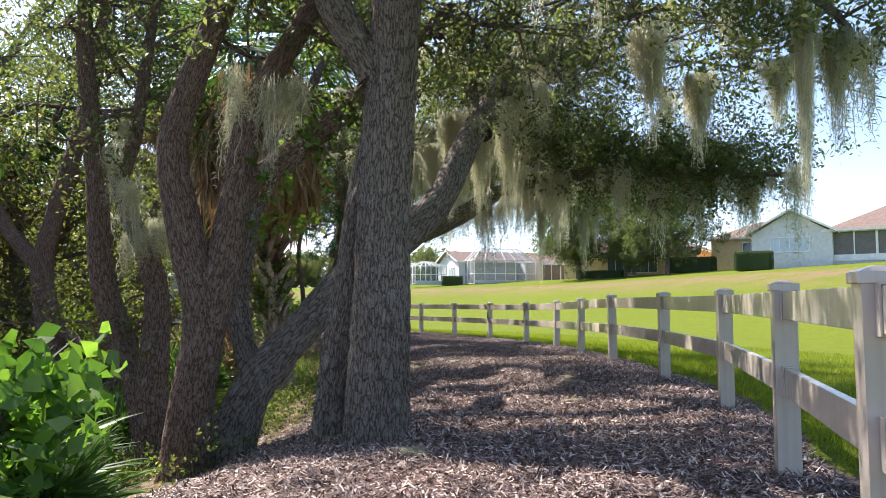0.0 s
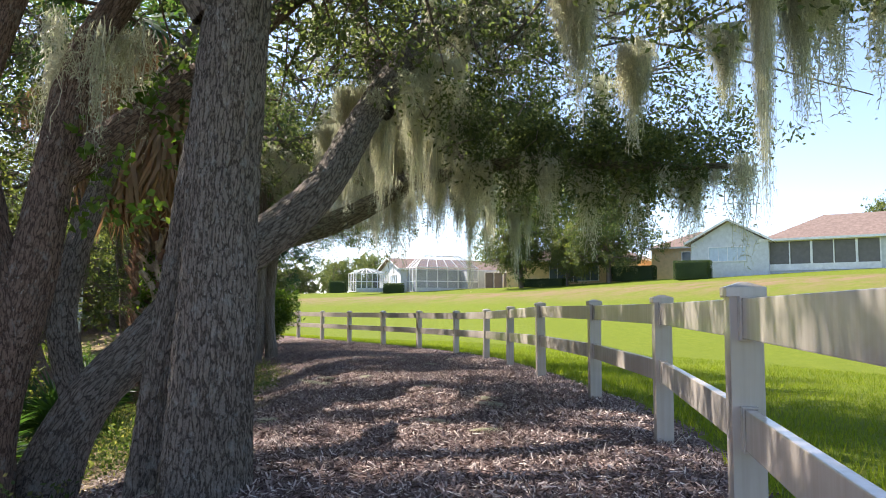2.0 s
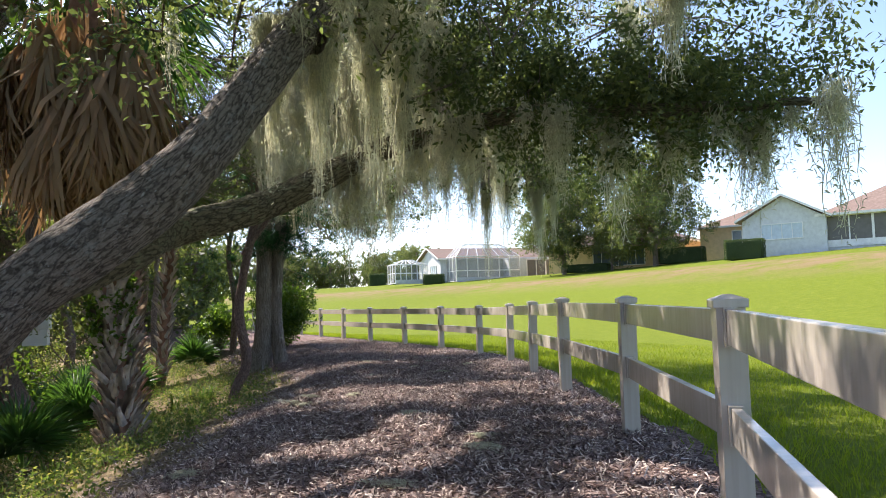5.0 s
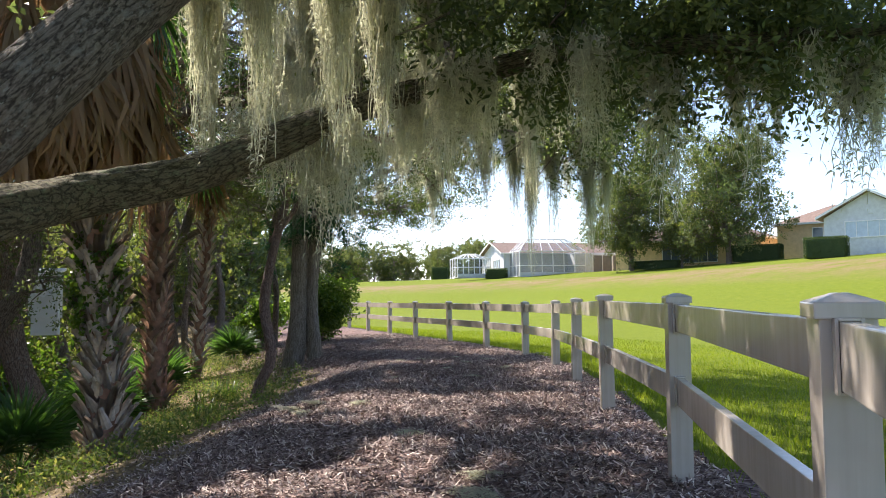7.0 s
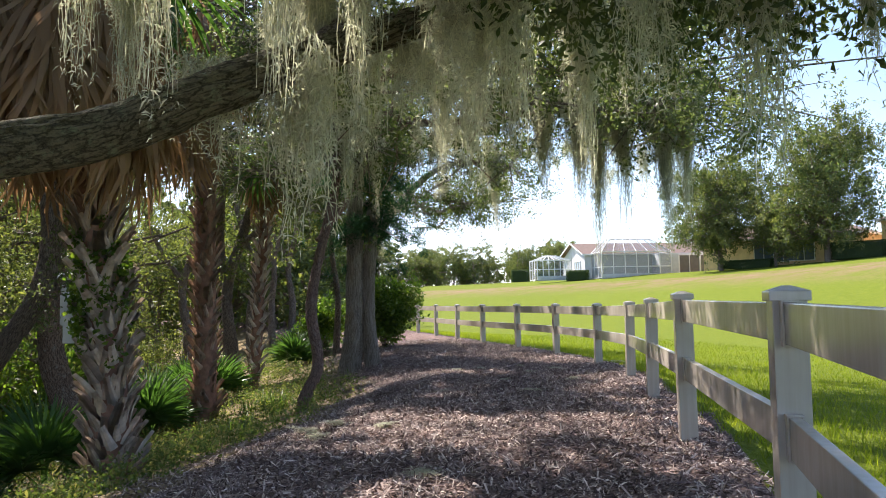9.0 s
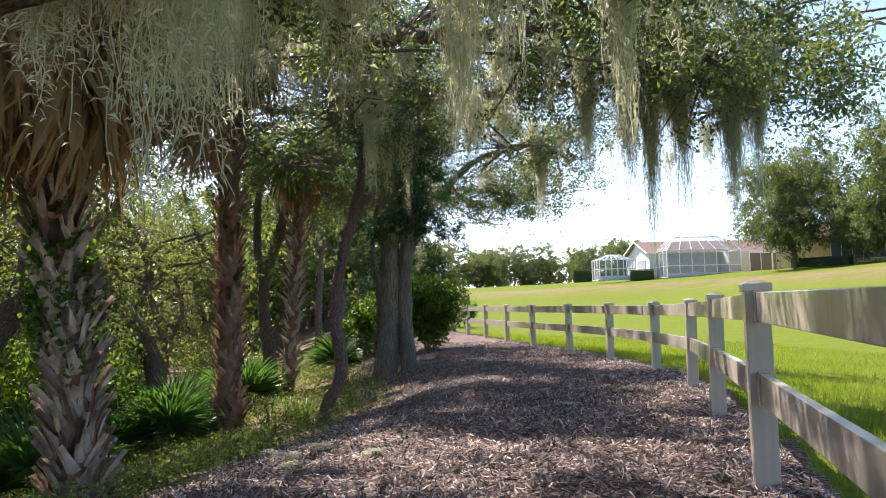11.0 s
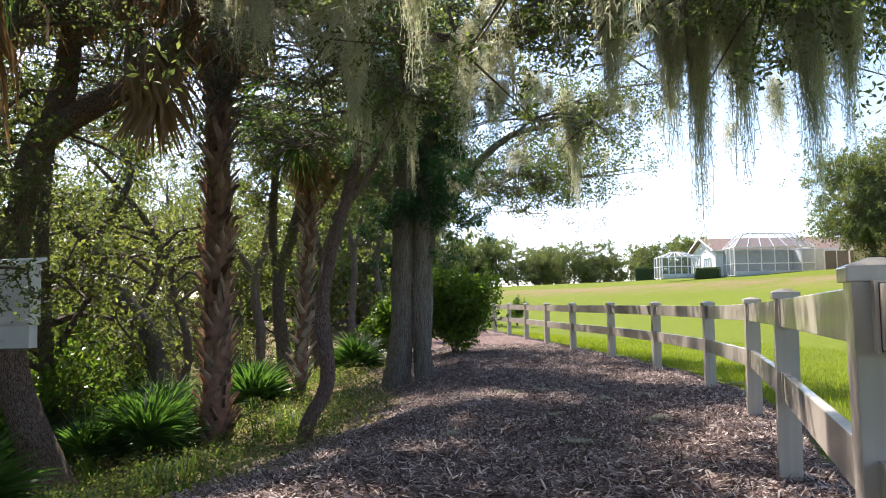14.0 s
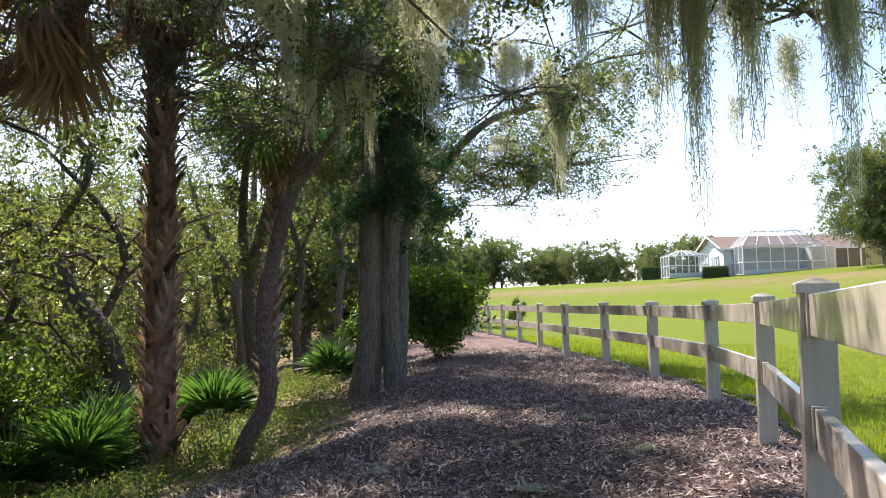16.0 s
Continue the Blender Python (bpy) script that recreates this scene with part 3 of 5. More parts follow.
def build_houses():
    h1 = house("house", "white stucco house with a tan roof and screened back porch", (35.35, 60.24, 4.7), -35, 15, 7.4, 2.4, 2.15, M_STUCCO)
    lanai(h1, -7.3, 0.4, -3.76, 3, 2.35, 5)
    window(h1, 3.4, 1.3, 1.6, 1.3, -3.73, 2)
    wing = house("house", "white stucco gabled house wing with a wide pale window", (27.1, 66.8, 4.55), 59.3, 10, 5.9, 2.45, 1.85, M_STUCCO, True)
    window(wing, 0.1, 1.55, 2.9, 1.15, -5.03, 4, M_SHADE, 1)
    h2 = house("house", "beige stucco house with a tan hip roof", (29.2, 81.3, 4.9), -30, 9, 8, 3.0, 1.9, M_BEIGE)
    window(h2, -1.0, 1.9, 0.9, 1.3, -4.03, 1)
    h3 = house("house", "long white house with tall back windows behind two trees", (18.0, 89.2, 4.5), -30, 15, 9, 2.5, 2.0, M_BEIGE)
    window(h3, 0.5, 1.25, 5.6, 2.0, -4.53, 6)
    h4 = house("house", "white stucco house with a tan roof beside a pool cage", (2.5, 99.0, 3.75), 24, 15, 7, 2.7, 1.5, M_STUCCO, True)
    window(h4, -1.2, 1.5, 1.9, 1.1, -7.53, 3, M_SHADE, 1)
    cage(h4, -6.8, 1.2, -6.6, -3.55, 2.8, 4.3)
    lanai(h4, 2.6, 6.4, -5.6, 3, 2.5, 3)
    bm = bmesh.new()
    box(bm, (2.2, 2.1, 2.6), (1.5, -4.6, 1.3))
    child("annex", done(bm, "annex", M_STUCCO), h4)
    cage(h4, -12.6, -8.6, -2.2, 0.6, 2.2, 2.8)


build_houses()


# ---- trees ----
def oak(name, label, base, limbs, bark_mat, crown=None, mossy=None, leaf=None, rng_seed=1, sides=28, category="oak tree", flare=0.09, rough=0.009, leaf_size=(0.064, 0.027), per=34, twig_count=14, reach=1.0, start=0.45, up=0.15, step=0.045):
    """limbs: lists of (x, y, z, radius) in the world, the first the trunk. crown: which limbs bear twigs."""
    rng = np.random.default_rng(rng_seed)
    tree = thing(name, label, category, at=base)
    off = Matrix.Translation((-base[0], -base[1], -base[2]))
    for k, pts in enumerate(limbs):
        me = tubes("trunk" if k == 0 else "limb", [pts], sides if k == 0 else max(14, sides - 8), (mossy if mossy and k in mossy[1] else None) and mossy[0] or bark_mat, step, rough if k < 7 else 0.004, flare if k == 0 else 0.0)
        child("trunk" if k == 0 else "limb", me, tree, m=off)
    lines, tips = [], []
    for k in (crown if crown is not None else range(1, len(limbs))):
        a, b = twigs_and_tufts(rng, limbs[k], start, twig_count, reach, up)
        lines += [q for q in a if not any(c[0] > 0.2 and c[2] < 3.3 and c[1] < 14 for c in q)]
        tips.append(b)
    if lines:
        child("twig_work", tubes("twig_work", lines, 5, bark_mat, 0.15), tree, m=off, kind="stuff")
        tips = np.vstack(tips)
        tips = tips[(tips[:, 0] < 0.3) | (tips[:, 2] > 3.3) | (tips[:, 1] > 14)]
        v, f = leaves(rng, tips, rng.uniform(0.11, 0.24, len(tips)), per, *leaf_size)
        child("leaves", mesh_from("leaves", v, f, leaf or M_OAK), tree, m=off, kind="stuff")
    return tree


def build_oaks():
    oak("oak_tree", "large live oak with a thick furrowed grey trunk", (-0.2, 5.1, gz(-0.2, 5.1)),
        [[(-0.24, 5.1, 0.5, 0.25), (-0.22, 5.1, 0.9, 0.215), (-0.21, 5.1, 1.5, 0.195), (-0.2, 5.1, 2.2, 0.18), (-0.15, 5.1, 3.0, 0.172), (-0.1, 5.1, 3.8, 0.168), (-0.05, 5.1, 5.0, 0.15), (0.1, 5.2, 6.5, 0.12)],
         [(-0.62, 5.4, 0.5, 0.17), (-0.58, 5.4, 1.0, 0.13), (-0.52, 5.38, 1.5, 0.12), (-0.38, 5.3, 2.4, 0.1), (-0.25, 5.2, 3.0, 0.08)],
         [(-0.25, 5.1, 3.3, 0.12), (-0.55, 5.0, 3.85, 0.11), (-0.9, 4.9, 4.8, 0.09), (-1.6, 4.7, 6.0, 0.05)],
         [(-0.05, 5.1, 4.6, 0.12), (0.9, 5.3, 4.9, 0.09), (1.9, 5.4, 4.6, 0.06), (2.9, 5.5, 4.0, 0.035), (3.4, 5.6, 3.5, 0.015)],
         [(0.0, 5.1, 5.0, 0.1), (1.5, 4.2, 5.6, 0.07), (2.8, 3.6, 5.6, 0.03)],
         [(0.0, 5.1, 5.4, 0.1), (0.8, 7.0, 6.3, 0.07), (1.6, 9.0, 6.6, 0.03)]],
        M_BARK, crown=[2, 3, 4, 5], rng_seed=11, sides=80, step=0.022, twig_count=16, reach=1.1, rough=0.013, flare=0.05)
    oak("oak_tree", "multi-stemmed live oak with dark curving limbs and hanging moss", (-1.85, 6.05, gz(-1.85, 6.05)),
        [[(-1.92, 6.0, 0.0, 0.22), (-1.87, 6.0, 0.9, 0.17), (-1.8, 6.0, 1.6, 0.16), (-1.96, 6.0, 2.3, 0.14), (-2.08, 6.0, 2.95, 0.125), (-1.91, 6.0, 3.6, 0.11), (-1.62, 6.0, 4.4, 0.1), (-1.3, 6.0, 5.6, 0.07)],
         [(-1.84, 6.0, 1.2, 0.15), (-1.66, 6.05, 1.9, 0.15), (-1.56, 6.1, 2.7, 0.12), (-1.44, 6.2, 3.4, 0.11), (-1.02, 6.3, 4.2, 0.09), (-0.6, 6.5, 5.2, 0.05)],
         [(-1.55, 6.15, 2.6, 0.11), (-0.98, 6.4, 3.15, 0.1), (-0.62, 6.7, 3.6, 0.085), (0.2, 7.2, 4.6, 0.05)],
         [(-2.65, 7.3, -0.2, 0.2), (-2.78, 7.3, 0.85, 0.15), (-2.86, 7.5, 1.9, 0.11), (-3.24, 7.5, 2.85, 0.08), (-3.15, 7.6, 3.5, 0.07), (-3.0, 7.7, 5.0, 0.04)],
         [(-2.7, 7.4, -0.1, 0.18), (-3.04, 7.5, 0.9, 0.13), (-3.4, 7.5, 1.9, 0.12), (-3.52, 7.5, 3.1, 0.1), (-3.67, 7.5, 4.4, 0.08), (-3.6, 7.4, 6.0, 0.04)]],
        M_BROWNBARK, crown=[0, 1, 2, 3, 4], rng_seed=12, sides=48, twig_count=14, reach=1.0, start=0.72, step=0.03)
    oak("oak_tree", "leaning live oak whose long mossy limbs reach over the path", (-1.65, 6.35, gz(-1.65, 6.35)),
        [[(-1.75, 6.3, 0.2, 0.22), (-1.45, 6.35, 1.0, 0.16), (-1.07, 6.5, 1.5, 0.15), (-0.7, 6.62, 1.92, 0.15), (-0.2, 6.8, 2.33, 0.16), (0.1, 6.95, 2.67, 0.13), (0.33, 7.5, 3.3, 0.125), (0.64, 8.0, 3.95, 0.115), (1.02, 8.6, 4.6, 0.095), (2.0, 9.3, 5.2, 0.06), (3.0, 9.9, 5.6, 0.03)],
         [(-0.75, 6.65, 1.9, 0.12), (-0.5, 7.3, 2.15, 0.115), (-0.55, 8.0, 2.32, 0.11), (-0.15, 8.5, 2.5, 0.1), (0.25, 8.75, 2.72, 0.095), (0.67, 9.2, 3.02, 0.085), (1.25, 9.35, 3.2, 0.07), (2.0, 9.0, 3.25, 0.055), (2.9, 8.6, 3.12, 0.045), (3.8, 8.2, 3.05, 0.02)],
         [(-1.45, 6.35, 0.95, 0.1), (-1.7, 6.6, 1.8, 0.09), (-1.6, 7.2, 3.0, 0.07), (-1.2, 8.0, 4.4, 0.04)],
         [(0.5, 7.6, 3.4, 0.08), (0.3, 8.6, 4.3, 0.07), (0.3, 10.0, 5.0, 0.05), (0.6, 11.5, 5.2, 0.03)],
         [(1.25, 9.35, 3.2, 0.06), (1.1, 11.0, 4.1, 0.05), (1.6, 12.2, 4.3, 0.035), (2.4, 13.2, 4.1, 0.02)],
         [(0.6, 9.1, 3.0, 0.05), (0.4, 10.2, 3.6, 0.04), (-0.2, 11.4, 4.0, 0.03), (-0.8, 12.6, 4.2, 0.015)]],
        M_BARK, crown=[0, 1, 3, 4, 5], mossy=(M_BARK_MOSSY, (1,)), rng_seed=13, sides=56, twig_count=20, reach=0.95, start=0.55)
    oak("oak_tree", "tall live oak with a bat house and a long bough", (-6.0, 16.1, gz(-6.0, 16.1)),
        [[(-5.9, 16.1, -0.9, 0.3), (-6.3, 16.1, -0.1, 0.24), (-6.72, 16.1, 0.65, 0.2), (-6.88, 16.1, 1.5, 0.17), (-6.85, 16.1, 2.3, 0.16), (-6.68, 16.2, 3.6, 0.17), (-6.3, 16.3, 4.35, 0.16), (-6.2, 16.4, 5.4, 0.13), (-6.0, 16.5, 7.0, 0.08)],
         [(-6.4, 16.2, 3.95, 0.16), (-5.5, 16.1, 4.2, 0.14), (-4.6, 15.9, 4.35, 0.13), (-3.6, 15.5, 4.62, 0.12), (-2.7, 15.0, 4.78, 0.1), (-1.2, 14.5, 4.55, 0.08), (-0.1, 14.2, 4.35, 0.07), (0.9, 14.6, 4.4, 0.05), (2.2, 15.2, 4.35, 0.03), (3.4, 15.2, 4.1, 0.015)],
         [(-3.0, 15.2, 4.72, 0.06), (-1.9, 15.0, 4.5, 0.05), (-0.6, 15.4, 4.1, 0.04), (0.6, 16.2, 4.3, 0.03), (1.8, 16.8, 4.4, 0.015)],
         [(-6.35, 16.3, 4.2, 0.15), (-6.6, 17.6, 4.9, 0.14), (-7.3, 19.1, 5.6, 0.12), (-7.1, 20.4, 6.8, 0.07)],
         [(-6.2, 16.4, 5.2, 0.1), (-4.6, 17.4, 6.2, 0.07), (-3.0, 18.5, 6.6, 0.04)],
         [(-1.0, 14.6, 4.6, 0.06), (-0.2, 16.0, 5.4, 0.05), (0.6, 17.8, 5.6, 0.02)]],
        M_BROWNBARK, crown=[0, 1, 2, 3, 4, 5], rng_seed=14, sides=34, twig_count=20, reach=1.0, start=0.4)
    oak("leaning_tree", "thin crooked reddish trunk bending up beside the path", (-3.1, 17.0, gz(-3.1, 17.0)),
        [[(-3.15, 17.0, -0.25, 0.09), (-3.0, 17.0, 0.3, 0.085), (-2.86, 17.2, 0.8, 0.085), (-3.05, 17.4, 1.65, 0.085), (-3.0, 17.6, 2.47, 0.075), (-2.86, 18.0, 3.65, 0.07), (-2.76, 18.0, 4.67, 0.055), (-2.6, 18.0, 6.0, 0.035)],
         [(-3.05, 17.7, 2.8, 0.05), (-2.7, 18.0, 3.4, 0.04), (-2.4, 18.2, 4.0, 0.03), (-1.8, 18.6, 5.0, 0.015)],
         [(-2.86, 18.0, 3.65, 0.035), (-2.5, 17.8, 4.2, 0.025), (-1.9, 17.6, 4.7, 0.012)]],
        M_REDBARK, crown=[0, 1], rng_seed=15, sides=20, category="tree", flare=0.02, start=0.7, twig_count=14)
    oak("cypress_tree", "twin-trunked cypress with pale stringy bark and dark feathery foliage", (-3.35, 20.5, gz(-3.35, 20.5)),
        [[(-3.62, 20.5, -0.2, 0.26), (-3.55, 20.5, 0.5, 0.2), (-3.45, 20.5, 1.5, 0.17), (-3.42, 20.5, 2.5, 0.165), (-3.4, 20.5, 4.2, 0.14), (-3.3, 20.5, 7.5, 0.06)],
         [(-3.05, 20.6, -0.1, 0.2), (-3.12, 20.6, 0.7, 0.14), (-3.2, 20.6, 1.5, 0.12), (-3.15, 20.6, 2.5, 0.115), (-3.0, 20.6, 4.2, 0.1), (-2.8, 20.6, 7.0, 0.05)],
         [(-3.8, 22.0, -0.1, 0.13), (-3.7, 22.0, 1.7, 0.11), (-3.63, 22.0, 2.8, 0.1), (-3.14, 22.0, 3.65, 0.08), (-2.2, 22.2, 4.6, 0.05), (-1.3, 23.0, 5.0, 0.03)]],
        M_CYPRESS, crown=[0, 1], leaf=M_NEEDLE, rng_seed=16, rough=0.02, flare=0.13, sides=64, category="cypress tree", start=0.4, twig_count=40, reach=0.85, leaf_size=(0.12, 0.014), per=85, up=-0.35)


build_oaks()


# ---- foliage helpers ----
def strands(rng, n, width, length, segs=8, thick=0.0035):
    """A hanging clump of fine curly strands, its top at the origin."""
    ropes = rng.normal(size=(max(3, n // 14), 2)) * width * 0.42
    ropes[0] = 0
    pick = (rng.integers(0, len(ropes), n) * (rng.random(n) > 0.15)).astype(int)
    o = ropes[pick] + rng.normal(size=(n, 2)) * min(0.03, width * 0.2)
    far = np.linalg.norm(o, axis=1) / width
    L = length * np.clip(1.08 - 0.6 * far, 0.25, 1) * np.r_[1.15, rng.uniform(0.6, 1.0, len(ropes) - 1)][pick] * (0.3 + 0.7 * rng.random(n) ** 0.8)
    k = np.arange(segs + 1) / segs
    wander = np.cumsum(rng.normal(size=(n, segs + 1, 2)) * 0.017, axis=1)
    draw = 1 - 0.45 * k[None, :, None]
    xy = o[:, None, :] * draw + wander
    z = 0.06 - L[:, None] * k[None, :] - rng.uniform(0, 0.08, n)[:, None]
    p = np.concatenate([xy, z[..., None]], 2)
    a = rng.uniform(0, np.pi, n)
    s = np.stack([np.cos(a), np.sin(a), 0 * a], 1)[:, None, :] * (thick * (1 - 0.5 * k))[None, :, None]
    v = np.stack([p - s, p + s], 2).reshape(-1, 3)
    i, j = np.meshgrid(np.arange(n), np.arange(segs), indexing="ij")
    b = (i * (segs + 1) + j) * 2
    f = np.stack([b, b + 1, b + 3, b + 2], -1).reshape(-1, 4)
    q = np.repeat(p[:, 1:].reshape(-1, 3), 3, axis=0) - rng.random((n * segs * 3, 1)) * (0, 0, 0.08)
    h = rng.normal(size=q.shape) * (1, 1, 0.9)
    h /= np.linalg.norm(h, axis=1)[:, None]
    w = np.cross(h, rng.normal(size=q.shape))
    w /= np.linalg.norm(w, axis=1)[:, None]
    r = rng.uniform(0.02, 0.062, len(q))[:, None]
    hv = np.stack([q - w * 0.0034, q + h * r * 0.5 - (0, 0, 0.006) - w * 0.0028, q + h * r - w * 0.0008 - (0, 0, 0.022), q + h * r * 0.5 + w * 0.0028], 1).reshape(-1, 3)
    hf = np.arange(len(hv)).reshape(-1, 4) + len(v)
    return np.vstack([v, hv]), np.vstack([f, hf])


def fan(rng, blades, length, width, spread, droop, mat, name, dead=False, stalk=0.35):
    """A palmate frond: a stalk along +x from the origin, then blades radiating from its end."""
    V, F = [], []
    def strip(pts, wid, side):
        base = len(V)
        rows = []
        for n, (p, w) in enumerate(zip(pts, wid)):
            if n == 0 and base:
                rows.append((4, 5))
            else:
                rows.append((len(V), len(V) + 1))
                V.append(p - side * w), V.append(p + side * w)
        for (a, b), (c, d) in zip(rows, rows[1:]):
            F.append((a, b, d, c))
    end = np.array([stalk, 0, 0])
    strip([np.zeros(3), end * 0.5 + (0, 0, 0.02), end], [0.016, 0.012, 0.01], np.array([0, 1.0, 0]))
    for k in range(blades):
        a = (k / (blades - 1) - 0.5) * 2 * spread + rng.normal() * 0.04
        L = length * (0.78 + 0.22 * math.cos(a)) * rng.uniform(0.85, 1.1)
        d = np.array([math.cos(a), math.sin(a), rng.normal() * (0.18 if dead else 0.06)])
        side = np.array([-math.sin(a), math.cos(a), 0.35 * (-1) ** k])
        side /= np.linalg.norm(side)
        pts = [end + d * L * t - np.array([0, 0, droop * L * t**2.4]) + (rng.normal(size=3) * 0.02 * t if dead else 0) for t in (0.0, 0.35, 0.65, 0.85, 1.0)]
        strip(pts, [width * q for q in (0.25, 0.5, 0.42, 0.22, 0.03)], side)
    return mesh_from(name, V, F, mat)


def boot_mesh(mat):
    """One split leaf base: a tapering, curved, V-ended strap."""
    bm = bmesh.new()
    rows = []
    for t, w, o in ((0, 0.055, 0.0), (0.3, 0.046, 0.02), (0.65, 0.036, 0.05), (1.0, 0.03, 0.1)):
        rows.append([bm.verts.new((s * w, o + dy, t * 0.27)) for s, dy in ((-1, 0), (-0.35, 0.018), (0.35, 0.018), (1, 0))])
    for a, b in zip(rows, rows[1:]):
        for i in range(3):
            bm.faces.new((a[i], a[i + 1], b[i + 1], b[i]))
    bmesh.ops.solidify(bm, geom=bm.faces[:], thickness=0.012)
    return done(bm, "boot", mat)


BOOT, RED_BOOT = boot_mesh(M_BOOT), boot_mesh(M_REDBOOT)
_r = np.random.default_rng(77)
DEAD = [fan(_r, 20, 0.95, 0.05, 0.55, 0.25, M_DEAD, "dead_frond", True, 0.45) for _ in range(3)]
GREEN = [fan(_r, 30, 0.75, 0.042, 1.5, 0.35, M_FROND, "frond") for _ in range(3)]


def palm(label, at, points, radius, boots_from, boots_to, skirt, greens, seed, skirt_len=1.2, boots_n=260, green_scale=1.0, skirt_z=0.5, boot=BOOT):
    rng = np.random.default_rng(seed)
    tree = thing("palm_tree", label, "palm tree", "cabbage palms", at)
    pts = [(x - at[0], y - at[1], z - at[2], r) for x, y, z, r in points]
    child("trunk", tubes("trunk", [pts], 24, M_PALMCORE, 0.06, 0.008, 0.03), tree)
    line = smooth_line(pts, 0.05)
    top = line[-1]
    for k in range(boots_n):
        t = boots_from + (boots_to - boots_from) * k / boots_n
        z = t - at[2]
        i = min(int(np.searchsorted(line[:, 2], z)), len(line) - 1)
        x, y, _, r = line[i]
        a = k * 2.399 + rng.normal() * 0.12
        s = rng.uniform(0.8, 1.25)
        lean = 3 + rng.uniform(-4, 9)
        side = 24 * (-1) ** k + rng.normal() * 8
        m = Matrix.Translation((x, y, z)) @ Matrix.Rotation(a, 4, "Z") @ Matrix.Translation((0, r * 0.9, 0)) @ Matrix.Rotation(radians(side), 4, "Y") @ Matrix.Rotation(radians(-lean), 4, "X") @ Matrix.Diagonal((s, s, s * rng.uniform(0.8, 1.2), 1))
        child("boot", boot, tree, m=m)
    for k in range(skirt):
        a, s = k * 2.399, skirt_len * rng.uniform(0.75, 1.15)
        down = rng.uniform(72, 97)
        zz = top[2] - rng.uniform(0.0, skirt_z)
        m = Matrix.Translation((top[0], top[1], zz)) @ Matrix.Rotation(a, 4, "Z") @ Matrix.Translation((radius * rng.uniform(0.8, 2.3), 0, 0)) @ Matrix.Rotation(radians(down), 4, "Y") @ Matrix.Rotation(radians(rng.uniform(-25, 25)), 4, "X") @ Matrix.Scale(s, 4)
        child("dead_frond", DEAD[k % 3], tree, "dry brown hanging frond", m=m)
    for k in range(greens):
        a, s = k * 2.399 + 1, green_scale * rng.uniform(0.85, 1.2)
        m = Matrix.Translation((top[0], top[1], top[2] + 0.1)) @ Matrix.Rotation(a, 4, "Z") @ Matrix.Translation((0.1, 0, 0)) @ Matrix.Rotation(radians(rng.uniform(-50, 55)), 4, "Y") @ Matrix.Translation((0.3 * s, 0, 0)) @ Matrix.Rotation(radians(rng.uniform(-25, 25)), 4, "X") @ Matrix.Scale(s, 4)
        child("frond", GREEN[k % 3], tree, "green fan frond", m=m)
    return tree


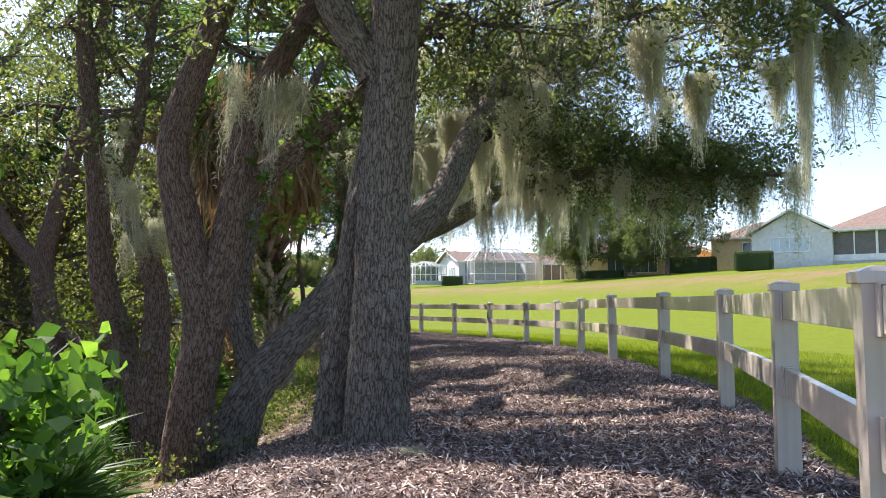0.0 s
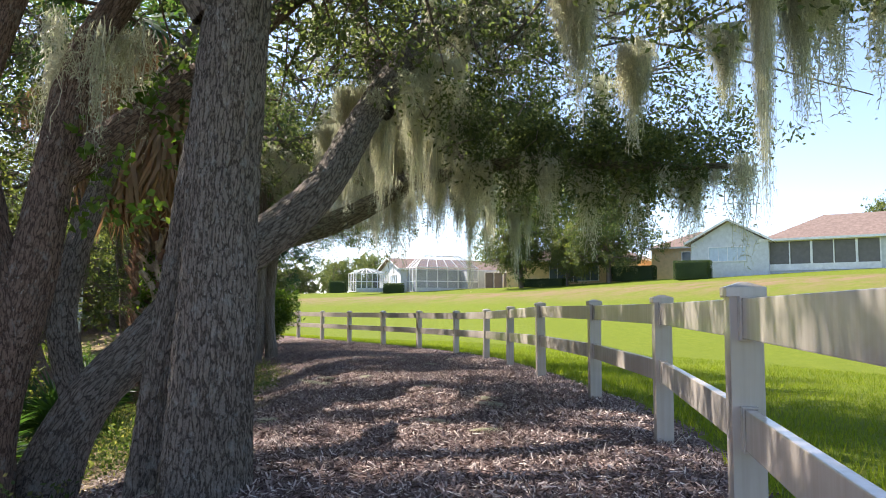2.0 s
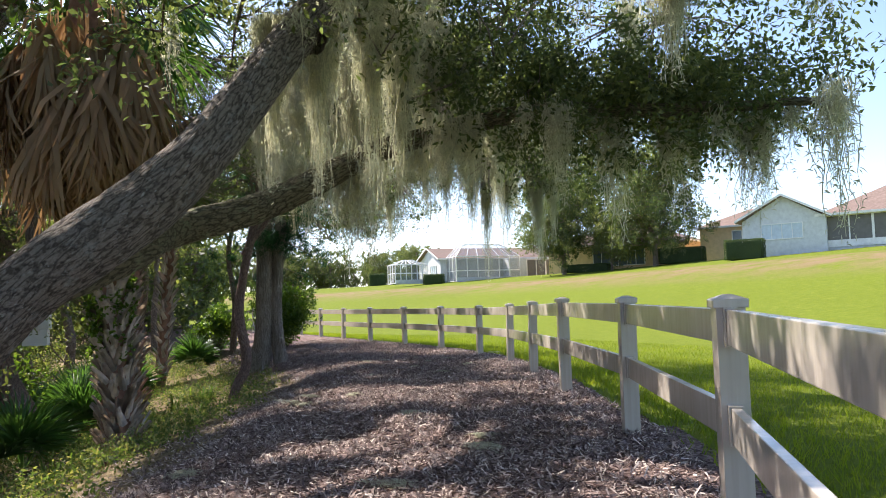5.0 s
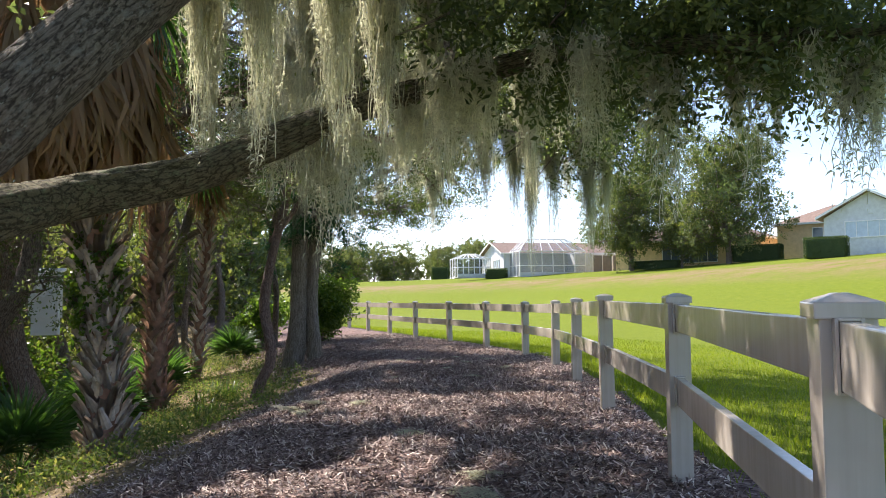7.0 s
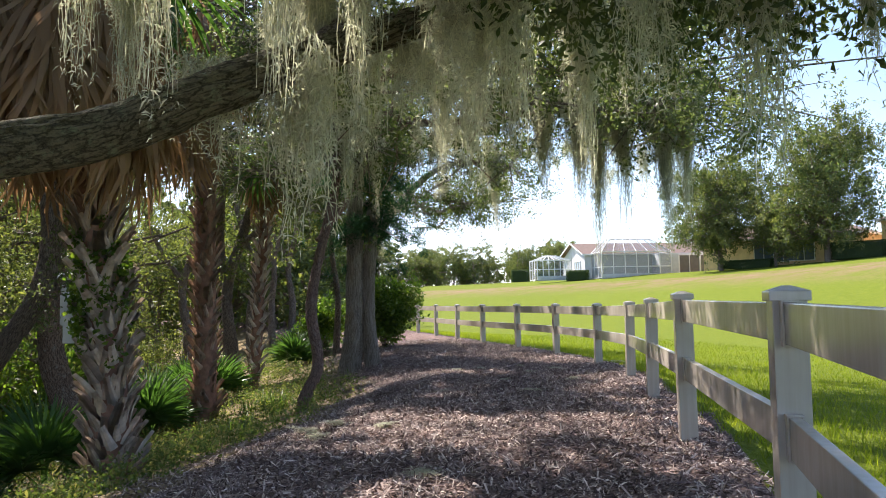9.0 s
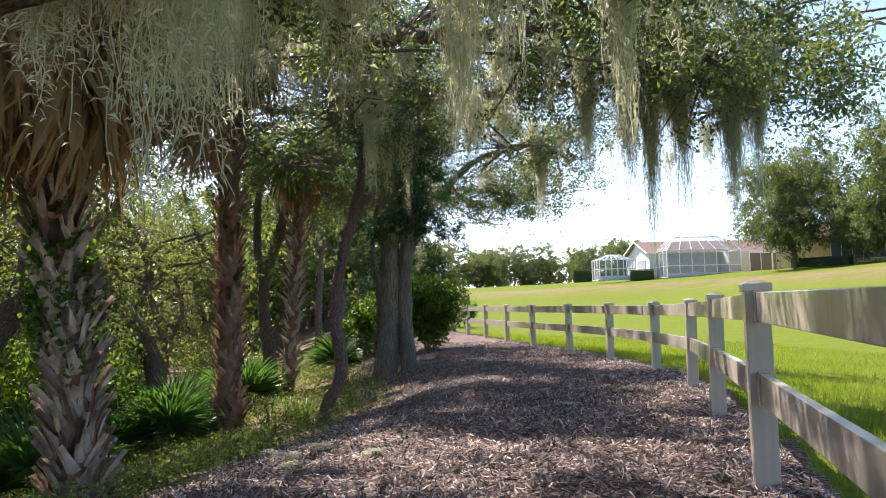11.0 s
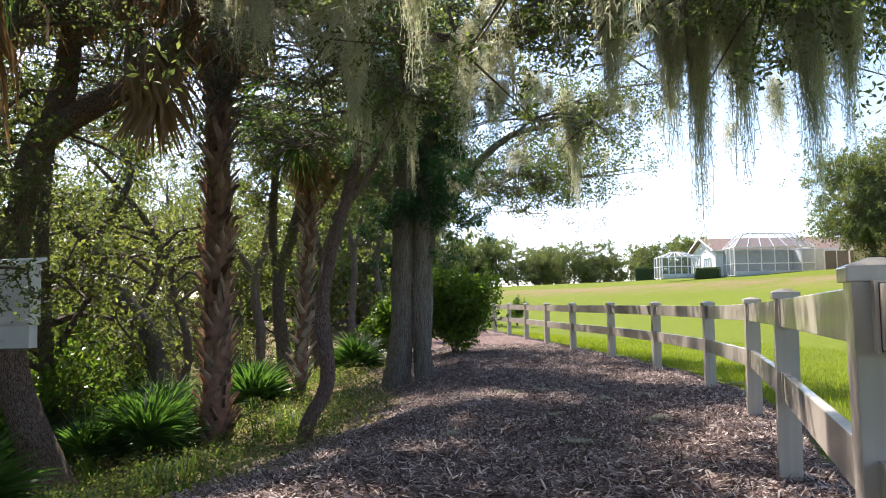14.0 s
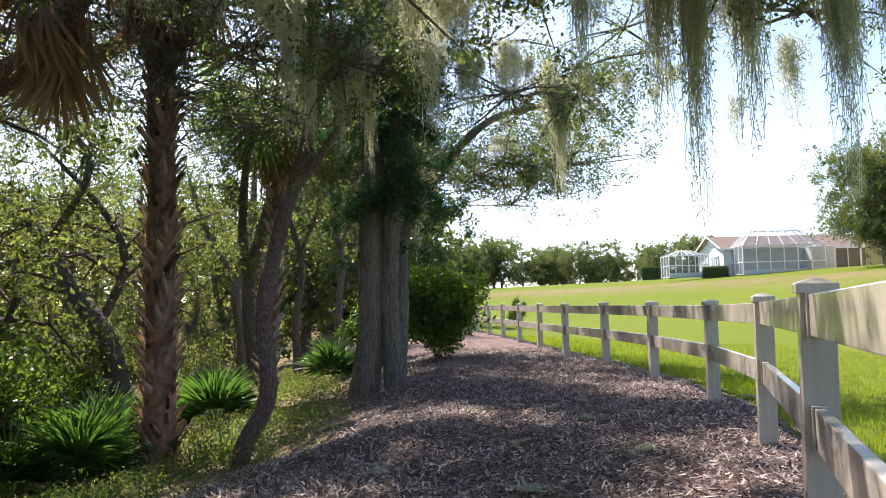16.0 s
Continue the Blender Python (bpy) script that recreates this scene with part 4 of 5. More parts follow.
def build_palms():
    z1, z2 = gz(-3.1, 12.5), gz(-5.8, 18.7)
    palm("cabbage palm with a criss-cross booted trunk and thick brown thatch", (-2.94, 12.3, z1),
         [(-2.92, 12.3, z1 - 0.2, 0.2), (-2.96, 12.3, 1.0, 0.165), (-2.96, 12.2, 2.0, 0.155), (-2.98, 12.1, 2.7, 0.15), (-3.02, 12.0, 3.3, 0.15), (-3.1, 11.8, 5.6, 0.2)], 0.3, z1 - 0.05, 2.7, 150, 22, 21, 1.25, 290, 1.4, 1.1)
    palm("tall cabbage palm with a dark reddish trunk of split boots", (-5.8, 18.7, z2),
         [(-5.75, 18.7, z2 - 0.2, 0.24), (-5.72, 18.7, 1.2, 0.19), (-5.7, 18.7, 3.0, 0.18), (-5.7, 18.7, 5.0, 0.18), (-5.6, 18.7, 7.7, 0.2)], 0.2, z2, 6.4, 70, 24, 22, 1.3, 300, 1.4, 0.7, RED_BOOT)
    rng = np.random.default_rng(29)
    for (bx, by, bz), wide, count, label in (((-4.2, 15.8, 4.75), 0.12, 8, "bunch of dry brown palm fronds caught on an oak bough"), ((-5.4, 15.7, 6.1), 1.6, 52, "wide curtain of dry brown palm fronds lodged high in the oak")):
        bunch = thing("dead_frond_bunch", label, "dead fronds", at=(bx, by, bz))
        for k in range(count):
            m = Matrix.Translation((rng.uniform(-wide, wide), rng.normal() * 0.15, rng.uniform(-0.2, 0.35))) @ Matrix.Rotation(k * 2.399, 4, "Z") @ Matrix.Rotation(radians(rng.uniform(80, 98)), 4, "Y") @ Matrix.Translation((-0.2, 0, rng.normal() * 0.06)) @ Matrix.Scale(rng.uniform(0.8, 1.1), 4)
            child("dead_frond", DEAD[k % 3], bunch, m=m)
    z3 = gz(-6.3, 22.2)
    palm("slim cabbage palm with a narrow skirt of dead fronds", (-6.3, 22.2, z3),
         [(-6.6, 22.2, z3 - 0.2, 0.14), (-6.4, 22.2, 2.0, 0.11), (-6.25, 22.2, 4.0, 0.1), (-6.25, 22.2, 5.6, 0.11)], 0.1, z3, 5.3, 20, 22, 23, 1.0, 150, 1.2, 0.5)
    z4 = gz(-9.6, 14.5)
    palm("cabbage palm deep in the woods with hanging dead fronds", (-9.6, 14.5, z4),
         [(-9.6, 14.5, z4 - 0.2, 0.2), (-9.6, 14.5, 2.0, 0.17), (-9.5, 14.6, 5.4, 0.17)], 0.17, z4, 4.8, 44, 22, 24, 1.3, 160, 1.4, 0.8)
    low = thing("palmetto", "low saw palmetto with green fan leaves on the forest floor", "palmetto", "palmettos")
    rng = np.random.default_rng(31)
    for k in range(16):
        a = k * 2.399
        m = Matrix.Rotation(a, 4, "Z") @ Matrix.Rotation(radians(rng.uniform(-78, -25)), 4, "Y") @ Matrix.Translation((0.12, 0, 0)) @ Matrix.Rotation(radians(rng.uniform(-20, 20)), 4, "X") @ Matrix.Scale(rng.uniform(0.7, 1.05), 4)
        child("frond", GREEN[k % 3], low, m=m)
    spots = [(-8.5, 20.6), (-7.6, 19.2), (-9.6, 19.6), (-8.9, 17.7), (-10.6, 21.8), (-7.2, 21.6), (-5.3, 14.2), (-6.4, 13.4), (-7.8, 12.8), (-5.2, 11.2), (-9.4, 24.0), (-6.6, 24.6), (-11.5, 18.5), (-8.2, 15.4), (-4.1, 9.3), (-5.0, 7.4), (-1.45, 3.25), (-6.4, 18.0), (-7.0, 17.5), (-6.9, 18.9), (-2.6, 4.3), (-3.4, 5.0), (-6.9, 26.4), (-12.2, 23.6)]
    for i, (x, y) in enumerate(spots):
        m = pose(x, y, gz(x, y) - 0.02, 0, 0, rng.uniform(0, 360)) @ Matrix.Scale(0.5 if x > -2 else rng.uniform(0.8, 1.1), 4)
        (copy_thing(low, m @ Matrix.Identity(4)) if i else low).matrix_basis = m


build_palms()


# ---- woods, shrubs and distant trees ----
def tree_mesh_thing(name, label, category, group, rng, height, radius, trunk_r, bark_mat, leaf_mat, n_limbs, tufts, per, size, low=0.3, bend=0.1, moss=None):
    tree = thing(name, label, category, group)
    top = [(0, 0, -0.3, trunk_r * 1.35), (rng.normal() * bend, rng.normal() * bend, height * 0.2, trunk_r), (rng.normal() * bend * 2, rng.normal() * bend * 2, height * 0.5, trunk_r * 0.75), (rng.normal() * bend * 3, rng.normal() * bend * 3, height * 0.92, trunk_r * 0.2)]
    child("trunk", tubes("trunk", [top], 10, bark_mat, 0.3, 0.0), tree)
    line = smooth_line(top, 0.1)
    lines, tips = [], []
    for k in range(n_limbs):
        i = int(len(line) * rng.uniform(low, 0.9))
        o, f = line[i, :3], i / len(line)
        a = k * 2.399 + rng.normal() * 0.3
        L = radius * rng.uniform(0.6, 1.05) * (1.15 - 0.6 * abs(f - 0.45))
        d = np.array([math.cos(a), math.sin(a), rng.uniform(0.0, 0.7)])
        p1, p2, p3 = o + d * L * 0.35 + (0, 0, 0.1 * L), o + d * L * 0.7 + rng.normal(size=3) * 0.12 * L, o + d * L + rng.normal(size=3) * 0.1 * L
        r = line[i, 3] * 0.55
        lines.append([(*o, r), (*p1, r * 0.8), (*p2, r * 0.5), (*p3, r * 0.2)])
        for q, w in ((p1, 0.4), (p2, 0.6), (p3, 0.5), (p3, 0.3)):
            for _ in range(tufts):
                e = q + rng.normal(size=3) * w * radius * 0.42 * (1, 1, 0.8)
                tips.append(e)
                if rng.random() < 0.12:
                    lines.append([(*q, r * 0.3), (*((q + e) / 2 + rng.normal(size=3) * 0.05), r * 0.22), (*e, r * 0.08)])
    child("branch_work", tubes("branch_work", lines, 4, bark_mat, 0.5), tree, kind="stuff")
    v, f = leaves(rng, np.array(tips), rng.uniform(0.16, 0.42, len(tips)) * (radius / 2.2) ** 0.5, per, *size)
    child("leaves", mesh_from("leaves", v, f, leaf_mat), tree, kind="stuff")
    return tree


def build_woods():
    rng = np.random.default_rng(41)
    kinds = [tree_mesh_thing("woods_tree", "slender woodland tree with sunlit yellow-green leaves", "tree", "trees of the woods", rng, rng.uniform(6, 8.5), 2.2, rng.uniform(0.08, 0.14), M_WOODY, M_WOODS, 13, 4, 16, (0.12, 0.055), 0.2, 0.35) for _ in range(5)]
    used = [False] * 5
    spots = []
    tries = 0
    while len(spots) < 125 and tries < 9000:
        tries += 1
        y = rng.uniform(-3, 62)
        x = rng.uniform(-34, -3)
        d = float(side_distance(x, y, LINE))
        if d < 9.0 or d > 34 or any(math.hypot(x - a, y - b) < 1.6 for a, b in spots):
            continue
        spots.append((x, y))
    spots += [(-30 - 9 * rng.random() - 0.15 * q, -12 + 3.3 * q) for q in range(26)]
    for x, y in spots:
        k = int(rng.integers(5))
        s = rng.uniform(0.8, 1.15) if x > -30 else 1.5
        m = pose(x, y, gz(x, y), rng.uniform(-5, 5), rng.uniform(-5, 5), rng.uniform(0, 360))
        t = copy_thing(kinds[k], m) if used[k] else kinds[k]
        t.matrix_basis = m @ Matrix.Scale(s, 4)
        used[k] = True
    # named trunks of the wood's edge
    oak("woods_oak", "grey woodland oak trunk dividing above the undergrowth", (-7.9, 23.6, gz(-7.9, 23.6)),
        [[(-7.7, 23.6, -0.9, 0.22), (-7.9, 23.6, 0.8, 0.15), (-8.0, 23.6, 2.2, 0.13), (-7.6, 23.7, 3.6, 0.12), (-7.0, 23.8, 5.5, 0.08), (-6.6, 24.0, 7.5, 0.04)],
         [(-8.0, 23.6, 2.2, 0.1), (-8.3, 23.8, 3.6, 0.09), (-8.2, 24.0, 6.0, 0.05)],
         [(-7.7, 23.6, 3.3, 0.08), (-6.9, 23.4, 3.7, 0.07), (-6.0, 23.2, 4.8, 0.05), (-5.2, 23.0, 6.0, 0.02)]],
        M_WOODY, crown=[0, 1, 2], leaf=M_WOODS, rng_seed=51, sides=18, category="tree", flare=0.04, leaf_size=(0.1, 0.045), per=22)
    oak("woods_oak", "dark crooked oak with limbs arching over the undergrowth", (-10.1, 22.0, gz(-10.1, 22.0)),
        [[(-9.6, 22.0, -1.0, 0.24), (-10.1, 22.0, 0.9, 0.2), (-10.5, 22.0, 1.5, 0.19), (-11.3, 22.0, 2.3, 0.17), (-12.3, 22.0, 3.5, 0.15), (-14.4, 22.0, 4.6, 0.11), (-17, 22, 5.0, 0.04)],
         [(-11.0, 22.0, 2.1, 0.08), (-12.2, 21.6, 2.3, 0.07), (-13.4, 21.3, 1.9, 0.05), (-15, 21.0, 1.6, 0.03)],
         [(-11.9, 22.0, 3.1, 0.08), (-11.2, 22.4, 4.6, 0.07), (-11.9, 22.6, 5.6, 0.06), (-13.5, 22.6, 6.4, 0.03)],
         [(-10.2, 22.0, 0.9, 0.07), (-11.2, 21.7, 0.9, 0.05), (-12.4, 21.4, 1.3, 0.03)]],
        M_WOODY, crown=[0, 1, 2, 3], leaf=M_WOODS, rng_seed=52, sides=18, category="tree", flare=0.04, leaf_size=(0.1, 0.045), per=18)
    for x, y, r, lean in ((-12.9, 29.5, 0.15, 0.5), (-10.8, 31.9, 0.11, -0.3), (-11.9, 35.8, 0.13, 0.4), (-9.2, 27.2, 0.09, -0.5), (-5.6, 24.9, 0.07, 0.35)):
        z = gz(x, y)
        oak("woods_oak", "slender dark oak trunk standing bare below a thin crown", (x, y, z),
            [[(x, y, z - 0.2, r * 1.3), (x + lean * 0.2, y, z + 1.5, r), (x - lean * 0.2, y, z + 3.0, r * 0.9), (x + lean, y, z + 5.0, r * 0.7), (x + lean * 1.4, y, z + 8.0, r * 0.3)],
             [(x - lean * 0.1, y, z + 3.2, r * 0.6), (x - lean * 1.8, y - 0.3, z + 4.6, r * 0.45), (x - lean * 3, y - 0.5, z + 6.5, r * 0.2)]],
            M_WOODY, crown=[0, 1], leaf=M_WOODS, rng_seed=int(55 + abs(x)), sides=14, category="tree", flare=0.03, leaf_size=(0.1, 0.045), per=20, step=0.09)
    oak("woods_oak", "young oak leaning across beside the booted palm", (-5.9, 13.6, gz(-5.9, 13.6)),
        [[(-6.7, 13.4, -0.8, 0.15), (-6.2, 13.5, 0.3, 0.13), (-5.4, 13.6, 1.3, 0.12), (-4.8, 13.6, 2.2, 0.12), (-4.9, 13.7, 3.4, 0.1), (-5.6, 13.9, 5.2, 0.06)],
         [(-4.9, 13.7, 3.2, 0.07), (-4.2, 13.9, 4.2, 0.05), (-3.6, 14.1, 5.6, 0.03)]],
        M_WOODY, crown=[0, 1], rng_seed=53, sides=20, category="tree", flare=0.03)
    oak("woods_oak", "dark upright trunk at the back of the oak grove", (-4.55, 8.5, gz(-4.55, 8.5)),
        [[(-4.4, 8.5, -0.5, 0.2), (-4.5, 8.5, 1.1, 0.14), (-4.65, 8.5, 2.1, 0.12), (-4.5, 8.5, 2.8, 0.1), (-4.1, 8.6, 4.6, 0.08), (-4.0, 8.7, 6.5, 0.04)],
         [(-4.6, 8.5, 2.0, 0.09), (-5.4, 8.6, 3.0, 0.07), (-6.0, 8.8, 4.6, 0.04)],
         [(-4.6, 8.5, 1.5, 0.06), (-3.9, 8.3, 1.2, 0.05), (-3.2, 8.2, 1.5, 0.03)]],
        M_REDBARK, crown=[0, 1, 2], leaf=M_WOODS, rng_seed=54, sides=20, category="tree", flare=0.04)


build_woods()


def shrub_thing(rng, name, label, group, height, radius, mat, tufts, per, size, stem=M_WOODY, at=None):
    sh = thing(name, label, "shrub", group)
    lines, tips = [], []
    for k in range(9):
        a, r = k * 2.399, radius * rng.uniform(0.3, 0.9)
        e = np.array([math.cos(a) * r, math.sin(a) * r, height * rng.uniform(0.55, 1)])
        m = e * (0.4, 0.4, 0.55) + rng.normal(size=3) * 0.05
        lines.append([(0, 0, -0.1, 0.016), (*m, 0.011), (*e, 0.004)])
        for _ in range(tufts):
            t = rng.uniform(0.35, 1.05)
            tips.append(m * (1 - t) * 0.6 + e * t + rng.normal(size=3) * radius * 0.2)
    child("stem_work", tubes("stem_work", lines, 5, stem, 0.15), sh, kind="stuff")
    v, f = leaves(rng, np.array(tips), radius * 0.26, per, *size)
    child("leaves", mesh_from("leaves", v, f, mat), sh, kind="stuff")
    return sh


def build_shrubs():
    rng = np.random.default_rng(61)
    kinds = [shrub_thing(rng, "shrub", "leafy green undergrowth shrub on the forest floor", "undergrowth", 1.3, 0.9, M_WOODS if k % 2 else M_SHRUB, 7, 22, (0.09, 0.045)) for k in range(4)]
    used = [False] * 4
    n = 0
    while n < 95:
        x, y = rng.uniform(-22, -2), rng.uniform(0, 42)
        d = float(side_distance(x, y, LINE))
        if d < 6.3 or d > 20:
            continue
        if any(math.hypot(x - a, y - b) < c for a, b, c in ((-5.8, 18.7, 1.2), (-6.2, 17.2, 1.3), (-3.1, 12.5, 0.9), (-6.2, 16.1, 1.6), (-7.8, 19.8, 1.2))):
            continue
        n += 1
        k = int(rng.integers(4))
        s = rng.uniform(0.45, 0.8) if d < 8.5 else rng.uniform(0.8, 1.7)
        t = copy_thing(kinds[k], pose(x, y, gz(x, y))) if used[k] else kinds[k]
        t.matrix_basis = pose(x, y, gz(x, y), 0, 0, rng.uniform(0, 360)) @ Matrix.Scale(s, 4)
        used[k] = True
    b = shrub_thing(rng, "bush", "dense bright green bush with glossy leaves beside the path", "", 1.75, 0.85, M_SHRUB, 26, 26, (0.11, 0.045))
    b.matrix_basis = pose(-4.05, 24.2, gz(-4.05, 24.2))
    c = rng.normal(size=(230, 3))
    c *= (rng.uniform(0.55, 1.0, 230) / np.linalg.norm(c, axis=1))[:, None]
    v, f = leaves(rng, c * (0.72, 0.72, 0.85) + (0, 0, 0.95), 0.17, 20, 0.12, 0.05)
    child("leaves", mesh_from("leaves", v, f, M_SHRUB), b, kind="stuff")
    b2 = shrub_thing(rng, "bush", "bright green bush at the edge of the woods", "", 1.5, 0.9, M_SHRUB, 16, 24, (0.12, 0.06))
    b2.matrix_basis = pose(-6.3, 25.7, gz(-6.3, 25.7))
    sap = copy_thing(b2, pose(-8.9, 44, gz(-8.9, 44)))
    sap.matrix_basis = pose(-8.9, 44, gz(-8.9, 44)) @ Matrix.Diagonal((0.55, 0.55, 0.85, 1))
    tagged(sap, "small young tree standing alone on the lawn", "young tree")
    b3 = shrub_thing(rng, "broadleaf_plant", "broad-leaved bright green plant close beside the path", "", 0.95, 0.6, M_BROAD, 10, 12, (0.13, 0.075))
    b3.matrix_basis = pose(-1.74, 3.1, gz(-1.74, 3.1))
    v, f = [], []
    for _ in range(70):
        x, y = rng.uniform(-8.5, -1.6), rng.uniform(2.2, 20)
        d = float(side_distance(x, y, LINE))
        if not 4.9 < d < 9.5:
            continue
        z = gz(x, y)
        for _ in range(34):
            a, L, w = rng.uniform(0, 6.28), rng.uniform(0.2, 0.5), rng.uniform(0.005, 0.012)
            o = np.array([x, y, z]) + rng.normal(size=3) * (0.07, 0.07, 0)
            u, q = np.array([math.cos(a), math.sin(a), 0]), np.array([-math.sin(a), math.cos(a), 0]) * w
            p1, p2 = o + u * L * 0.3 + (0, 0, L * 0.75), o + u * L * 0.8 + (0, 0, L * rng.uniform(0.5, 0.95))
            b = len(v)
            v += [o - q, o + q, p1 + q * 0.8, p1 - q * 0.8, p2 + q * 0.1, p2 - q * 0.1]
            f += [(b, b + 1, b + 2, b + 3), (b + 3, b + 2, b + 4, b + 5)]
    tagged(new("sedge", mesh_from("sedge", v, f, M_SHRUB)), "arching blades of bright green sedge at the edge of the woods", "grass", kind="stuff")
    # low weeds and litter between the mulch and the woods
    c = []
    while len(c) < 4600:
        x, y = rng.uniform(-12, -0.3), rng.uniform(1, 32)
        d = float(side_distance(x, y, LINE))
        if 3.7 < d < 9.5 and rng.random() < min(1, (d - 3.4) / 1.6) and noise.noise((x * 1.1, y * 1.1, 0)) > -0.12:
            c.append((x, y, gz(x, y) + rng.uniform(0.02, 0.22)))
    v, f = leaves(rng, np.array(c), 0.16, 22, 0.05, 0.024)
    tagged(new("weeds", mesh_from("weeds", v, f, M_WEED)), "low sunlit weeds and seedlings along the edge of the mulch", "weeds", kind="stuff")


build_shrubs()


def build_distance():
    rng = np.random.default_rng(71)
    base = [tree_mesh_thing("shade_tree", "rounded shade tree with dark green leaves beside the houses", "tree", "trees by the houses", rng, 10.5, 3.9, 0.2, M_WOODY, M_FAR, 60, 9, 26, (0.2, 0.11), 0.16, 0.1) for _ in range(2)]
    for i, (x, y, s) in enumerate(((10.3, 83.5, 1.02), (18.1, 76.6, 1.1), (14.6, 80.0, 0.55), (45, 74, 0.7))):
        t = base[i] if i < 2 else copy_thing(base[i % 2], pose(x, y, gz(x, y)))
        t.matrix_basis = pose(x, y, gz(x, y), 0, 0, 70 * i) @ Matrix.Diagonal((s * 0.95, s * 0.95, s * 1.05, 1))
    far = [tree_mesh_thing("distant_tree", "distant hazy tree behind the lawn", "tree", "far line of trees", rng, 8.5, 3.4, 0.2, M_WOODY, M_FAR, 24, 4, 20, (0.3, 0.18), 0.12, 0.3) for _ in range(3)]
    n = 0
    for k in range(64):
        f = k / 63
        x, y = -75 + 70 * f + rng.normal() * 1.5, 118 + 14 * f + rng.normal() * 4
        t = far[k % 3] if k < 3 else copy_thing(far[k % 3], pose(x, y, gz(x, y)))
        s = rng.uniform(0.55, 1.1) * (1.0 if f < 0.6 else 0.8)
        t.matrix_basis = pose(x, y, gz(x, y) - 0.2, 0, 0, rng.uniform(0, 360)) @ Matrix.Scale(s, 4)
    for k in range(30):
        x, y = -14 - 1.6 * k + rng.normal(), 40 + 2.2 * k + rng.normal() * 3
        t = copy_thing(far[k % 3], pose(x, y, gz(x, y)))
        t.matrix_basis = pose(x, y, gz(x, y) - 0.2, 0, 0, rng.uniform(0, 360)) @ Matrix.Scale(rng.uniform(0.8, 1.2), 4)
    for x, y, w, d, h, rz in ((-3.7, 91.8, 2.3, 1.2, 1.1, -8), (21.3, 61.6, 2.7, 1.3, 1.45, -30), (20.4, 76.2, 4.2, 1.3, 1.4, -30), (12.5, 83.0, 5.0, 1.0, 0.8, -25), (-8.5, 104, 2.5, 1.5, 1.0, 0), (-12, 106, 2.2, 1.5, 1.6, 0)):
        he = thing("hedge", "clipped dark green hedge against a house wall", "hedge", "clipped hedges", (x, y, gz(x, y)), rz)
        bm = bmesh.new()
        box(bm, (w * 0.92, d * 0.88, h * 0.95), (0, 0, h * 0.46), bevel=0.1)
        child("core", done(bm, "core", M_HEDGE), he)
        n = int(2600 * w * h / 3)
        p = rng.uniform(-0.5, 0.5, (n, 3)) * (w, d, h)
        side = rng.integers(0, 3, n)
        for ax, ext in ((0, w), (1, d), (2, h)):
            p[side == ax, ax] = ext / 2 * (np.sign(rng.normal(size=(side == ax).sum())) if ax < 2 else 1)
        p[:, 2] += h / 2
        v, f = leaves(rng, p, 0.05, 1, 0.1, 0.06)
        child("leaves", mesh_from("leaves", v, f, M_HEDGE), he, kind="stuff")


build_distance()


